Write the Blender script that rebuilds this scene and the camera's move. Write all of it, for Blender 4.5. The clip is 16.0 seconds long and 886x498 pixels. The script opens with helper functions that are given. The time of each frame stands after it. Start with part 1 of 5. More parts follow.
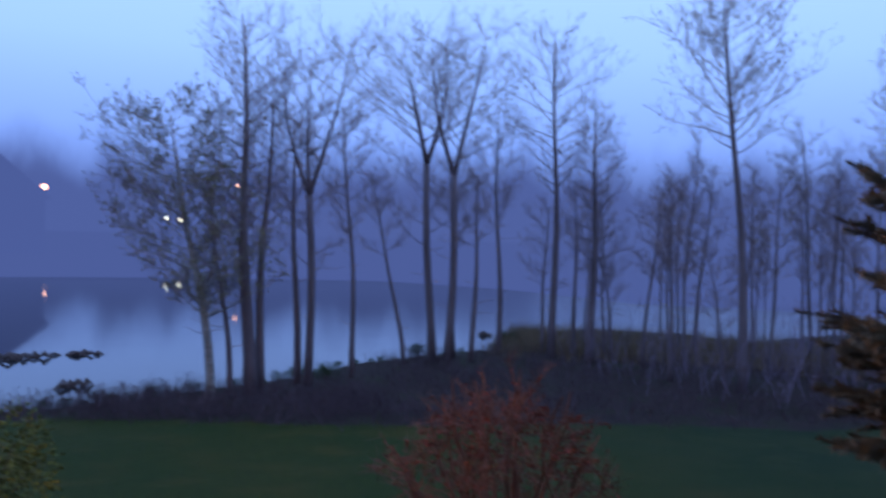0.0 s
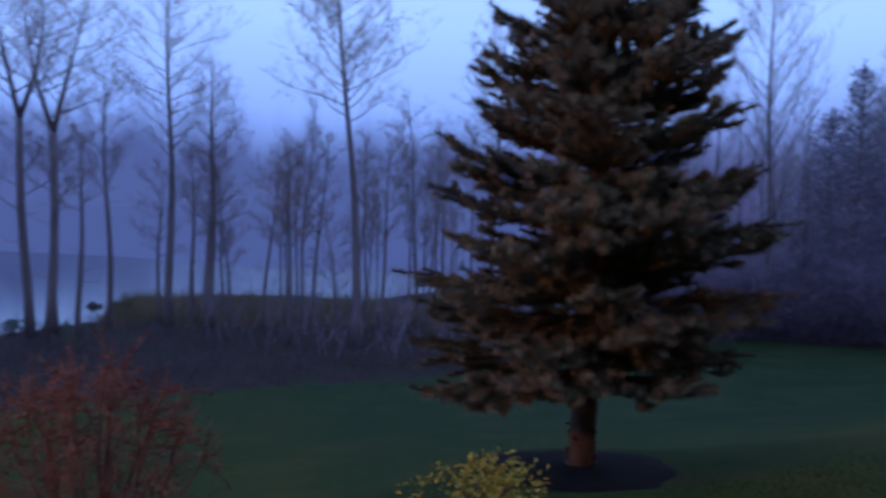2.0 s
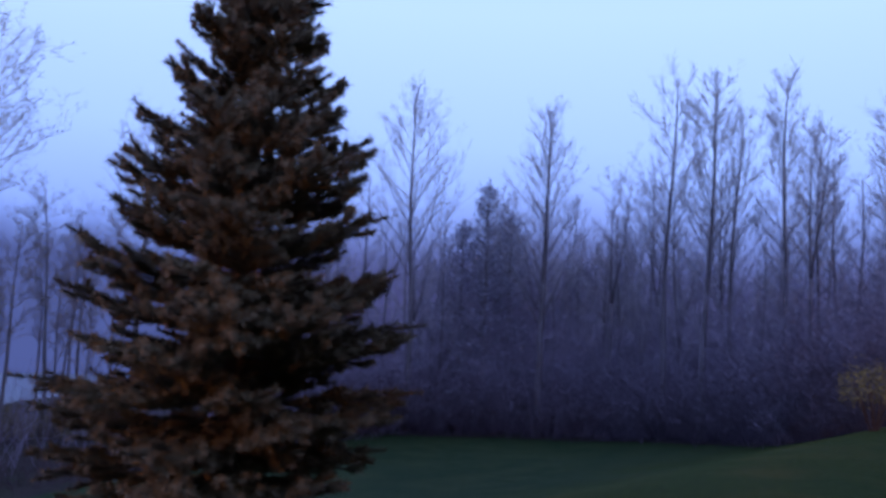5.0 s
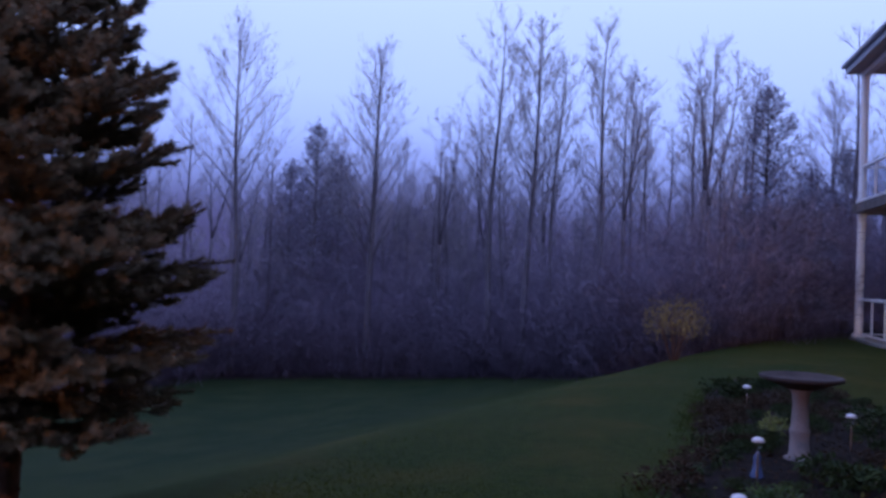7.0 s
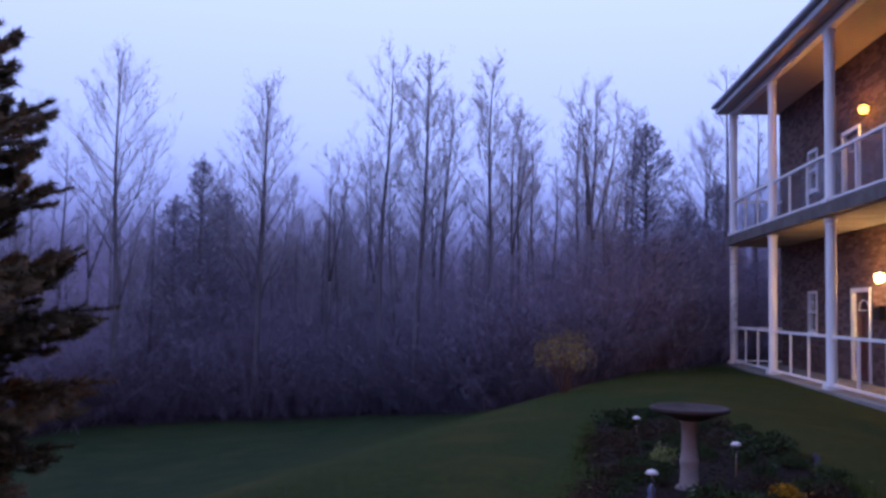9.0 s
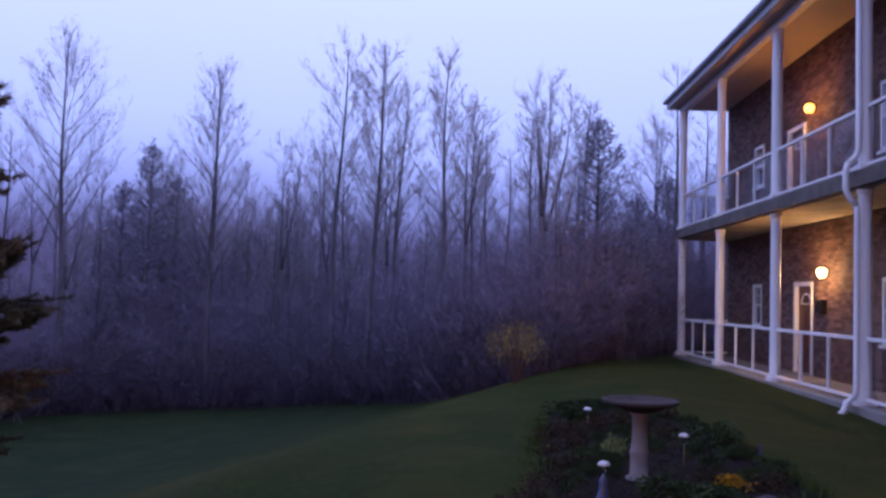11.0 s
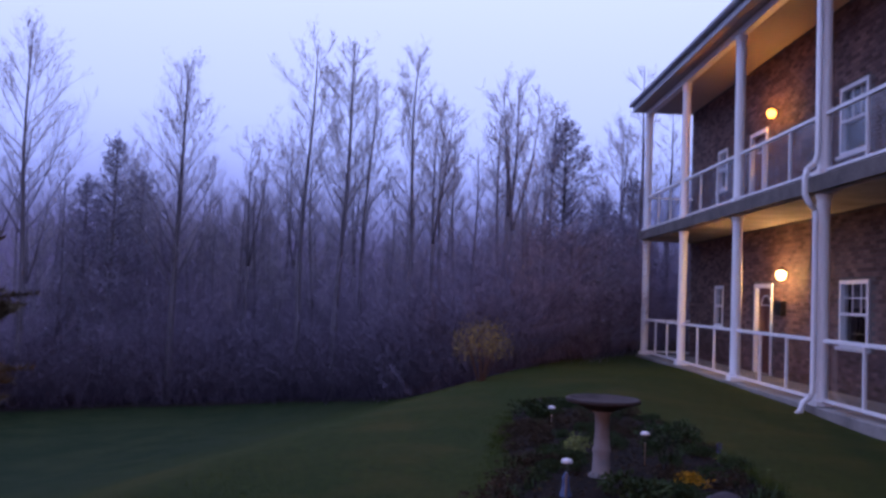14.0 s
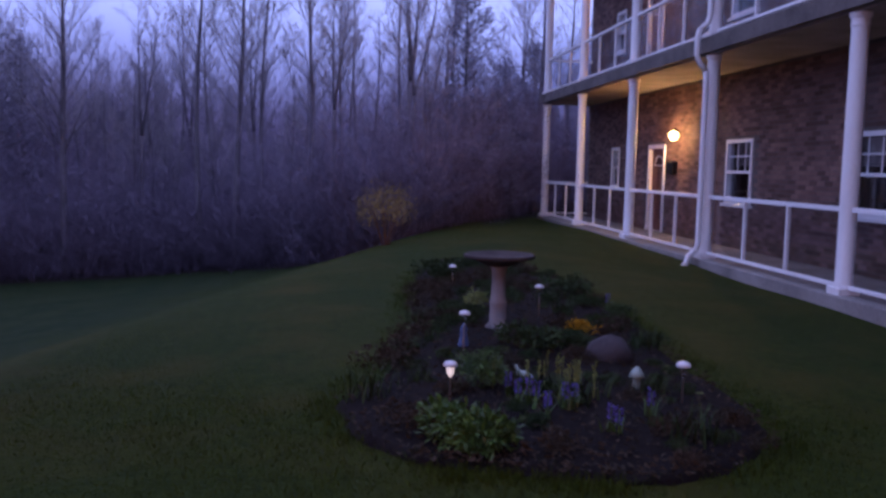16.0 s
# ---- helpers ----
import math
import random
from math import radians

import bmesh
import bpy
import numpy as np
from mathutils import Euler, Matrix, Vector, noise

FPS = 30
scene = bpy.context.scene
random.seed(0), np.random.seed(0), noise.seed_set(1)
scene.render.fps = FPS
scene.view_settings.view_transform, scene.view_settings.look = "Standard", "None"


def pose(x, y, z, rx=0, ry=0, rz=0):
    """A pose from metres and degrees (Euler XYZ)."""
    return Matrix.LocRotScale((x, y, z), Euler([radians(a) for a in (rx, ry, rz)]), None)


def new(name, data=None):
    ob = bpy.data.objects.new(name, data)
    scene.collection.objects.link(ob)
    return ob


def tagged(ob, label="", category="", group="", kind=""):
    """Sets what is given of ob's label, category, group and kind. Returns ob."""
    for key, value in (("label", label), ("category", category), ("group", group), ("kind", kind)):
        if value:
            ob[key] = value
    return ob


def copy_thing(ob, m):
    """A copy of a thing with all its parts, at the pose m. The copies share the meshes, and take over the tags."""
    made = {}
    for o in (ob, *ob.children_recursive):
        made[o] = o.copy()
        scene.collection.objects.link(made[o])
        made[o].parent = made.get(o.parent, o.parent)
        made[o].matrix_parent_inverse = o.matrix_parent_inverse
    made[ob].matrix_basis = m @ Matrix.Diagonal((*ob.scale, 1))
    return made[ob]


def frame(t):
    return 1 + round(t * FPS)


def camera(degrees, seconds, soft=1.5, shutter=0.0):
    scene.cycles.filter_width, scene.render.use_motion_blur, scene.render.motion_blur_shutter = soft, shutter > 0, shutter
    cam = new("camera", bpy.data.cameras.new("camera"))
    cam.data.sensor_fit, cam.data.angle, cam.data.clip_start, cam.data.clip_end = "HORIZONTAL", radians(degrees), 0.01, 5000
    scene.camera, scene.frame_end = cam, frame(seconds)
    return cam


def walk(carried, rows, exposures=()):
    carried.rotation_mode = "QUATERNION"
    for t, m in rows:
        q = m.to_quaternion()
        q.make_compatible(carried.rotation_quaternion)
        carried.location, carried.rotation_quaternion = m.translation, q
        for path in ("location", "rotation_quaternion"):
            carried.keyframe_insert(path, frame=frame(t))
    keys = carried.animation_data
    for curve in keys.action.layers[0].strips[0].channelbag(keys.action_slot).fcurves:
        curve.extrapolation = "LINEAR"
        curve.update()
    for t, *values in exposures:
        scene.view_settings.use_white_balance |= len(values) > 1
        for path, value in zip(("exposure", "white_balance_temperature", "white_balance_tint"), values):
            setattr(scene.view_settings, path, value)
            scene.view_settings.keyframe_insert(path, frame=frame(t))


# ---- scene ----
cam = camera(54.66, 16.0, soft=2.8, shutter=0.5)
# seconds, x, y, z, yaw, pitch, roll
PATH = [
    (0.0, -0.179, 0.079, 1.383, 0.00, -1.15, -1.58),
    (0.5, -0.207, 0.097, 1.371, -6.31, -2.70, -1.91),
    (1.0, -0.173, 0.100, 1.377, -11.05, -3.40, -2.14),
    (1.5, -0.101, 0.127, 1.372, -17.42, -2.64, -2.30),
    (2.0, -0.053, 0.116, 1.379, -24.80, -2.78, -1.87),
    (2.5, -0.002, 0.107, 1.403, -30.97, -2.08, 0.02),
    (3.0, 0.024, 0.108, 1.415, -34.27, -0.40, -1.24),
    (3.5, 0.031, 0.107, 1.417, -37.13, 2.27, -2.22),
    (6.0, -0.100, -0.138, 1.387, -54.85, 2.18, -2.81),
    (6.5, 0.046, -0.091, 1.366, -57.54, 0.53, -3.26),
    (7.0, 0.143, -0.091, 1.359, -58.66, 1.31, -2.34),
    (7.5, 0.191, -0.060, 1.369, -61.96, -0.08, -0.21),
    (8.0, 0.161, -0.016, 1.385, -63.17, 1.15, -1.45),
    (8.5, 0.154, -0.013, 1.402, -64.85, 3.32, -1.44),
    (9.0, 0.144, -0.025, 1.402, -66.04, 3.84, -1.23),
    (9.5, 0.148, -0.026, 1.403, -67.86, 4.38, -1.67),
    (12.0, 0.040, 0.017, 1.444, -69.87, 2.68, -1.34),
    (12.5, 0.025, -0.011, 1.434, -69.46, 2.38, -0.31),
    (13.0, 0.022, -0.007, 1.440, -69.61, 1.15, -0.93),
    (13.5, 0.024, -0.014, 1.442, -70.72, 1.82, -1.76),
    (14.0, 0.009, -0.014, 1.442, -71.54, 3.12, -2.29),
    (14.5, -0.006, -0.019, 1.428, -72.31, 2.56, -2.40),
    (15.0, -0.054, -0.046, 1.407, -74.09, -0.69, -2.17),
    (15.5, -0.068, -0.072, 1.401, -76.56, -3.54, -1.58),
    (16.0, -0.088, -0.096, 1.397, -77.84, -5.53, -1.22),
]
EXPOSURES = [(0.0, 0.17, 5800, 5), (3.5, 0.20, 5780, 10), (7.0, 0.22, 6270, 24), (9.5, 0.25, 6540, 31), (12.5, 0.28, 6740, 33), (14.5, 0.29, 6700, 35), (16.0, 0.22, 6560, 39)]
walk(cam, [(t, pose(x, y, z, 90 + pitch, roll, yaw)) for t, x, y, z, yaw, pitch, roll in PATH], EXPOSURES)

# ---------------------------------------------------------------- light
world = bpy.data.worlds.new("dusk_sky")
scene.world = world
world.use_nodes = True
wn, wl = world.node_tree.nodes, world.node_tree.links
wn.clear()
w_out = wn.new("ShaderNodeOutputWorld")
w_bg = wn.new("ShaderNodeBackground")
w_tc = wn.new("ShaderNodeTexCoord")
w_sep = wn.new("ShaderNodeSeparateXYZ")
w_ramp = wn.new("ShaderNodeValToRGB")
wl.new(w_tc.outputs["Generated"], w_sep.inputs[0])
wl.new(w_sep.outputs["Z"], w_ramp.inputs[0])
wl.new(w_ramp.outputs[0], w_bg.inputs[0])
wl.new(w_bg.outputs[0], w_out.inputs[0])
SKY = [(0.0, (0.165, 0.235, 0.62)), (0.09, (0.26, 0.385, 0.88)), (0.20, (0.40, 0.58, 1.17)), (0.34, (0.495, 0.69, 1.26)), (1.0, (0.51, 0.685, 1.24))]
el = w_ramp.color_ramp.elements
while len(el) < len(SKY):
    el.new(0.5)
for e, (p, c) in zip(el, SKY):
    e.position, e.color = p, (*c, 1)
w_bg.inputs[1].default_value = 1.0

# ---------------------------------------------------------------- plan of the ground
PSI = 18.62                      # the building's long axis, degrees from +x
CU, SU = math.cos(radians(PSI)), math.sin(radians(PSI))
WATER = -2.75


def soft(a, k):
    return k * np.logaddexp(0.0, a / k)


def bearing(x, y):
    return np.degrees(np.arctan2(-x, y))


def shore_near(az):
    return np.interp(az, [-34, -27, -20, -12, -5, -2.8, 0, 5, 10, 18, 27, 40, 60], [68, 42, 35, 36.5, 35, 28.8, 27.6, 25.6, 23.0, 20.6, 19.7, 19.2, 20])


def shore_far(az):
    return np.interp(az, [-34, -12, -4, 4], [56, 57, 66, 72])


def lawn_edge(az):
    return np.interp(az, [-95, -84, -78, -73, -68, -62, -52, -44, -38, -30, -23, -13, 0, 7, 16, 24, 40],
                     [30, 26, 21, 19.5, 22.5, 25.5, 27.3, 27, 24, 20, 17.6, 16.9, 15.7, 15.8, 16.4, 17.6, 18])


SPRUCE = (3.597, 5.414)


def ground_z(x, y):
    z = slope_z(x, y)
    dx, dy = x - SPRUCE[0], y - SPRUCE[1]
    w = 0.9 * np.exp(-(np.hypot(dx, dy) / 1.25) ** 4)
    level = slope_z(np.array(SPRUCE[0]), np.array(SPRUCE[1])) - 0.06 * (0.55 * dx + 0.83 * dy)
    return z * (1 - w) + level * w


def slope_z(x, y):
    u, v = x * CU + y * SU, -x * SU + y * CU
    s = v + 0.33 * soft(u - 4, 1.5)
    q = 0.05 * soft(s - 1.0, 0.8) + 0.30 * (soft(s - 3.3, 0.3) - soft(s - 6.8, 0.9)) + 0.07 * soft(s - 6.8, 1.0)
    z = -(2.35 - soft(2.35 - q, 0.25))
    e = np.clip((-v - 2.6) / 3.0, 0, 1)
    z = z - e * e * (3 - 2 * e) * np.interp(u, [8, 11, 14, 17, 25], [0.19, 0.16, 0.085, 0.045, 0.05])
    az, r = bearing(x, y), np.hypot(x, y)
    inside = np.minimum(r - shore_near(az), shore_far(az) - r)
    inside = np.where((az > -34) & (az < 62), inside, -5)
    dip = np.clip((inside + 1.2) / 2.6, 0, 1)
    z = z - dip * dip * (3 - 2 * dip) * 1.3
    return z + 0.6 * np.clip((r - 72) / 60, 0, 3)


def gz(x, y):
    return float(ground_z(np.array(float(x)), np.array(float(y))))


def polar(az, r):
    return (-math.sin(radians(az)) * r, math.cos(radians(az)) * r)


# ---------------------------------------------------------------- materials
def material(name, colour, colour2=None, rough=0.8, scale=6.0, fine=60.0, bump=0.3, metal=0.0, specular=None, transmission=0.0, per_piece=0.0, stretch=(1, 1, 1)):
    m = bpy.data.materials.new(name)
    m.use_nodes = True
    n, l = m.node_tree.nodes, m.node_tree.links
    b = n["Principled BSDF"]
    b.inputs["Roughness"].default_value = rough
    b.inputs["Metallic"].default_value = metal
    b.inputs["Specular IOR Level"].default_value = (0.12 if rough >= 0.6 else 0.5) if specular is None else specular
    b.inputs["Transmission Weight"].default_value = transmission
    c2 = colour2 or tuple(0.72 * c for c in colour)
    geo = n.new("ShaderNodeNewGeometry")
    vm = n.new("ShaderNodeVectorMath")
    vm.operation = "MULTIPLY"
    vm.inputs[1].default_value = stretch
    l.new(geo.outputs["Position"], vm.inputs[0])
    big, small = n.new("ShaderNodeTexNoise"), n.new("ShaderNodeTexNoise")
    big.inputs["Scale"].default_value, small.inputs["Scale"].default_value = scale, fine
    big.inputs["Detail"].default_value, small.inputs["Detail"].default_value = 4, 3
    l.new(vm.outputs[0], big.inputs["Vector"])
    l.new(vm.outputs[0], small.inputs["Vector"])
    add = n.new("ShaderNodeMath")
    add.operation = "MULTIPLY_ADD"
    l.new(small.outputs[0], add.inputs[0])
    add.inputs[1].default_value = 0.5
    l.new(big.outputs[0], add.inputs[2])
    mr = n.new("ShaderNodeMapRange")
    mr.inputs[1].default_value, mr.inputs[2].default_value = 0.5, 1.0
    l.new(add.outputs[0], mr.inputs[0])
    mix = n.new("ShaderNodeMix")
    mix.data_type = "RGBA"
    l.new(mr.outputs[0], mix.inputs[0])
    mix.inputs[6].default_value, mix.inputs[7].default_value = (*colour, 1), (*c2, 1)
    out = mix.outputs[2]
    if per_piece:
        info = n.new("ShaderNodeObjectInfo")
        tot = n.new("ShaderNodeMath")
        tot.operation = "ADD"
        l.new(info.outputs["Random"], tot.inputs[0])
        l.new(geo.outputs["Random Per Island"], tot.inputs[1])
        fr = n.new("ShaderNodeMath")
        fr.operation = "FRACT"
        l.new(tot.outputs[0], fr.inputs[0])
        mr2 = n.new("ShaderNodeMapRange")
        mr2.inputs[3].default_value, mr2.inputs[4].default_value = 1 - per_piece, 1 + per_piece
        l.new(fr.outputs[0], mr2.inputs[0])
        hs = n.new("ShaderNodeHueSaturation")
        l.new(mr2.outputs[0], hs.inputs["Value"])
        l.new(out, hs.inputs["Color"])
        out = hs.outputs[0]
    l.new(out, b.inputs["Base Color"])
    if bump:
        bp = n.new("ShaderNodeBump")
        bp.inputs["Strength"].default_value, bp.inputs["Distance"].default_value = bump, 0.02
        l.new(add.outputs[0], bp.inputs["Height"])
        l.new(bp.outputs[0], b.inputs["Normal"])
    return m


def glow(name, colour, strength):
    m = bpy.data.materials.new(name)
    m.use_nodes = True
    b = m.node_tree.nodes["Principled BSDF"]
    b.inputs["Base Color"].default_value = (*colour, 1)
    b.inputs["Emission Color"].default_value = (*colour, 1)
    b.inputs["Emission Strength"].default_value = strength
    return m


def glass(name, tint, rough=0.02, gloss=0.08):
    m = bpy.data.materials.new(name)
    m.use_nodes = True
    n, l = m.node_tree.nodes, m.node_tree.links
    out = n["Material Output"]
    n.remove(n["Principled BSDF"])
    tr, gl, mx = n.new("ShaderNodeBsdfTransparent"), n.new("ShaderNodeBsdfGlossy"), n.new("ShaderNodeMixShader")
    tr.inputs[0].default_value = (*tint, 1)
    gl.inputs["Roughness"].default_value = rough
    mx.inputs[0].default_value = gloss
    l.new(tr.outputs[0], mx.inputs[1])
    l.new(gl.outputs[0], mx.inputs[2])
    l.new(mx.outputs[0], out.inputs[0])
    return m


BARK = material("grey_bark", (0.165, 0.135, 0.15), (0.10, 0.082, 0.092), 0.9, 3, 25, 0.6, stretch=(1, 1, 0.25))
WOOD_BARK = material("pale_grey_aspen_bark", (0.155, 0.132, 0.150), (0.10, 0.085, 0.098), 0.9, 3, 25, 0.4, stretch=(1, 1, 0.3))
# mist over the wood is painted in as a paler twig colour
WOOD_TWIG = material("hazed_grey_twigs", (0.38, 0.34, 0.38), (0.28, 0.25, 0.28), 0.9, 2, 20, 0.0)
BARK_DARK = material("dark_wet_bark", (0.12, 0.095, 0.09), (0.07, 0.055, 0.055), 0.85, 4, 30, 0.6, stretch=(1, 1, 0.25))
BARK_BIRCH = material("pale_birch_bark", (0.34, 0.32, 0.30), (0.10, 0.09, 0.085), 0.8, 5, 14, 0.4, stretch=(1, 1, 3))
TWIG = material("bare_twigs", (0.27, 0.21, 0.225), (0.19, 0.15, 0.16), 0.9, 2, 20, 0.0)
# both brush colours carry a painted violet mist haze
BRUSH_DARK = material("hazed_dead_weeds", (0.145, 0.115, 0.160), (0.090, 0.072, 0.100), 0.95, 1, 9, 0.0)
TWIG_BRUSH = material("hazed_dead_brush_stems", (0.27, 0.225, 0.31), (0.165, 0.138, 0.19), 0.95, 1, 9, 0.0)
BUD = material("young_olive_leaves", (0.20, 0.19, 0.09), (0.13, 0.12, 0.07), 0.7, 2, 20, 0.0, per_piece=0.3)
SPRUCE_BARK = material("reddish_spruce_bark", (0.17, 0.10, 0.07), (0.08, 0.05, 0.038), 0.9, 8, 40, 0.8, stretch=(1, 1, 0.4))
NEEDLE = material("spruce_needles", (0.165, 0.120, 0.068), (0.116, 0.086, 0.052), 0.7, 1.5, 12, 0.0, per_piece=0.12, specular=0.12)
RED_STEM = material("reddish_brown_stems", (0.21, 0.105, 0.075), (0.095, 0.048, 0.038), 0.75, 6, 40, 0.2)
RED_LEAF = material("dark_red_young_leaves", (0.21, 0.048, 0.032), (0.11, 0.030, 0.022), 0.6, 4, 30, 0.0, per_piece=0.35)
GOLD_LEAF = material("golden_green_leaves", (0.42, 0.33, 0.05), (0.24, 0.20, 0.04), 0.6, 4, 30, 0.0, per_piece=0.3)
DULL_GOLD = material("dull_yellow_blossom", (0.38, 0.26, 0.085), (0.24, 0.17, 0.065), 0.7, 3, 25, 0.0, per_piece=0.35)
OLIVE_LEAF = material("olive_green_leaves", (0.12, 0.14, 0.035), (0.06, 0.08, 0.025), 0.6, 4, 30, 0.0, per_piece=0.35)
DARK_LEAF = material("dark_green_leaves", (0.038, 0.065, 0.022), (0.020, 0.036, 0.014), 0.6, 4, 30, 0.0, per_piece=0.35)
FRESH_LEAF = material("fresh_green_leaves", (0.060, 0.135, 0.022), (0.028, 0.07, 0.014), 0.5, 4, 30, 0.0, per_piece=0.35)
LIME_LEAF = material("lime_green_flower_spikes", (0.20, 0.24, 0.075), (0.12, 0.15, 0.045), 0.6, 4, 30, 0.0, per_piece=0.3)
# bluish mist haze put into the foliage colour, paler than real needles
CEDAR = material("hazed_cedar_foliage", (0.30, 0.28, 0.36), (0.21, 0.195, 0.25), 0.8, 1, 8, 0.0, per_piece=0.3)
BANK_WEEDS = material("damp_purple_brown_weeds", (0.098, 0.071, 0.084), (0.054, 0.041, 0.048), 0.95, 1, 9, 0.0)
NEW_GROWTH = material("brown_new_growth", (0.062, 0.044, 0.030), (0.034, 0.028, 0.018), 0.8, 4, 30, 0.0, per_piece=0.35)
REED = material("dead_reed_straw", (0.21, 0.16, 0.10), (0.11, 0.085, 0.06), 0.85, 1, 10, 0.0, per_piece=0.3)
BLADE = material("grass_blades", (0.045, 0.068, 0.008), (0.028, 0.044, 0.006), 0.8, 0.6, 8, 0.0, per_piece=0.4, specular=0.08)
PURPLE = material("violet_hyacinth_petals", (0.12, 0.10, 0.36), (0.08, 0.065, 0.24), 0.6, 20, 80, 0.0, per_piece=0.25)
YELLOW = material("yellow_flower_petals", (0.50, 0.27, 0.015), (0.32, 0.17, 0.015), 0.6, 20, 80, 0.0, per_piece=0.25)
PALE_PETAL = material("white_flower_petals", (0.6, 0.6, 0.5), (0.4, 0.4, 0.35), 0.6, 20, 80, 0.0)
SOIL = material("dark_bark_mulch", (0.013, 0.0085, 0.008), (0.007, 0.005, 0.005), 0.95, 9, 70, 1.0)
STONE = material("weathered_cast_concrete", (0.29, 0.265, 0.275), (0.19, 0.175, 0.18), 0.85, 5, 60, 0.5)
STONE_DARK = material("dark_damp_concrete", (0.085, 0.068, 0.068), (0.05, 0.042, 0.042), 0.8, 6, 60, 0.5)
BOULDER = material("grey_pink_fieldstone", (0.075, 0.065, 0.072), (0.045, 0.04, 0.045), 0.85, 4, 30, 0.8)
CONCRETE_STAINED = material("stained_slab_concrete", (0.19, 0.165, 0.155), (0.10, 0.088, 0.085), 0.9, 2.5, 25, 0.4)
CONCRETE = material("grey_porch_concrete", (0.32, 0.295, 0.28), (0.17, 0.155, 0.15), 0.85, 1.5, 30, 0.35)
WHITE = material("white_paint", (0.84, 0.84, 0.86), (0.74, 0.73, 0.75), 0.45, 1.2, 30, 0.05)
CREAM = material("cream_soffit_board", (0.50, 0.43, 0.40), (0.41, 0.35, 0.33), 0.6, 0.8, 20, 0.1)
BRICK = material("brown_red_brick", (0.215, 0.130, 0.115), (0.135, 0.088, 0.082), 0.9, 1.6, 60, 0.5, per_piece=0.4)
MORTAR = material("grey_mortar", (0.16, 0.137, 0.13), (0.12, 0.10, 0.097), 0.95, 4, 50, 0.4)
SHINGLE = material("dark_roof_shingle", (0.06, 0.058, 0.062), (0.035, 0.034, 0.036), 0.9, 4, 40, 0.5)
GUTTER = material("grey_painted_gutter", (0.36, 0.38, 0.42), (0.28, 0.30, 0.33), 0.5, 1, 20, 0.05)
DOOR_RED = material("dark_red_door_paint", (0.16, 0.05, 0.035), (0.12, 0.038, 0.03), 0.4, 2, 30, 0.05)
BLACK_METAL = material("black_painted_metal", (0.02, 0.02, 0.02), (0.03, 0.03, 0.03), 0.5, 6, 40, 0.1, metal=0.6)
STEEL = material("brushed_steel", (0.55, 0.55, 0.56), (0.42, 0.42, 0.44), 0.3, 6, 60, 0.05, metal=1.0)
LAMP_CAP = material("pale_solar_cell_cap", (0.70, 0.71, 0.75), (0.55, 0.56, 0.6), 0.25, 8, 60, 0.0)
# unlit interior painted as one dark base colour
ROOM = material("room_painted_dim", (0.05, 0.045, 0.045), (0.035, 0.03, 0.03), 0.9, 1, 20, 0.0)
BLUE_GLAZE = material("blue_glazed_ceramic", (0.10, 0.17, 0.34), (0.07, 0.11, 0.24), 0.3, 9, 60, 0.0)
GREEN_GLAZE = material("grey_green_ceramic", (0.30, 0.40, 0.36), (0.2, 0.28, 0.26), 0.4, 9, 60, 0.0)
FAR_WALL = material("far_house_siding", (0.20, 0.20, 0.22), (0.15, 0.15, 0.17), 0.9, 0.4, 4, 0.0)
GLASS = glass("balcony_glass", (0.92, 0.93, 0.95), 0.02, 0.07)
WINDOW_GLASS = glass("window_glass", (0.8, 0.82, 0.85), 0.02, 0.10)
CLEAR = glass("lantern_glass", (0.95, 0.93, 0.9))
LAMP_WARM = glow("warm_bulb", (1.0, 0.62, 0.22), 14)
LAMP_ORANGE = glow("orange_bulb", (1.0, 0.42, 0.06), 6)
LAMP_STREET = glow("far_sodium_lamp", (1.0, 0.45, 0.26), 5)
LAMP_FLOOD = glow("far_white_lamp", (1.0, 0.90, 0.62), 5)
LAMP_SOLAR = glow("solar_led", (1.0, 0.98, 0.9), 0.5)


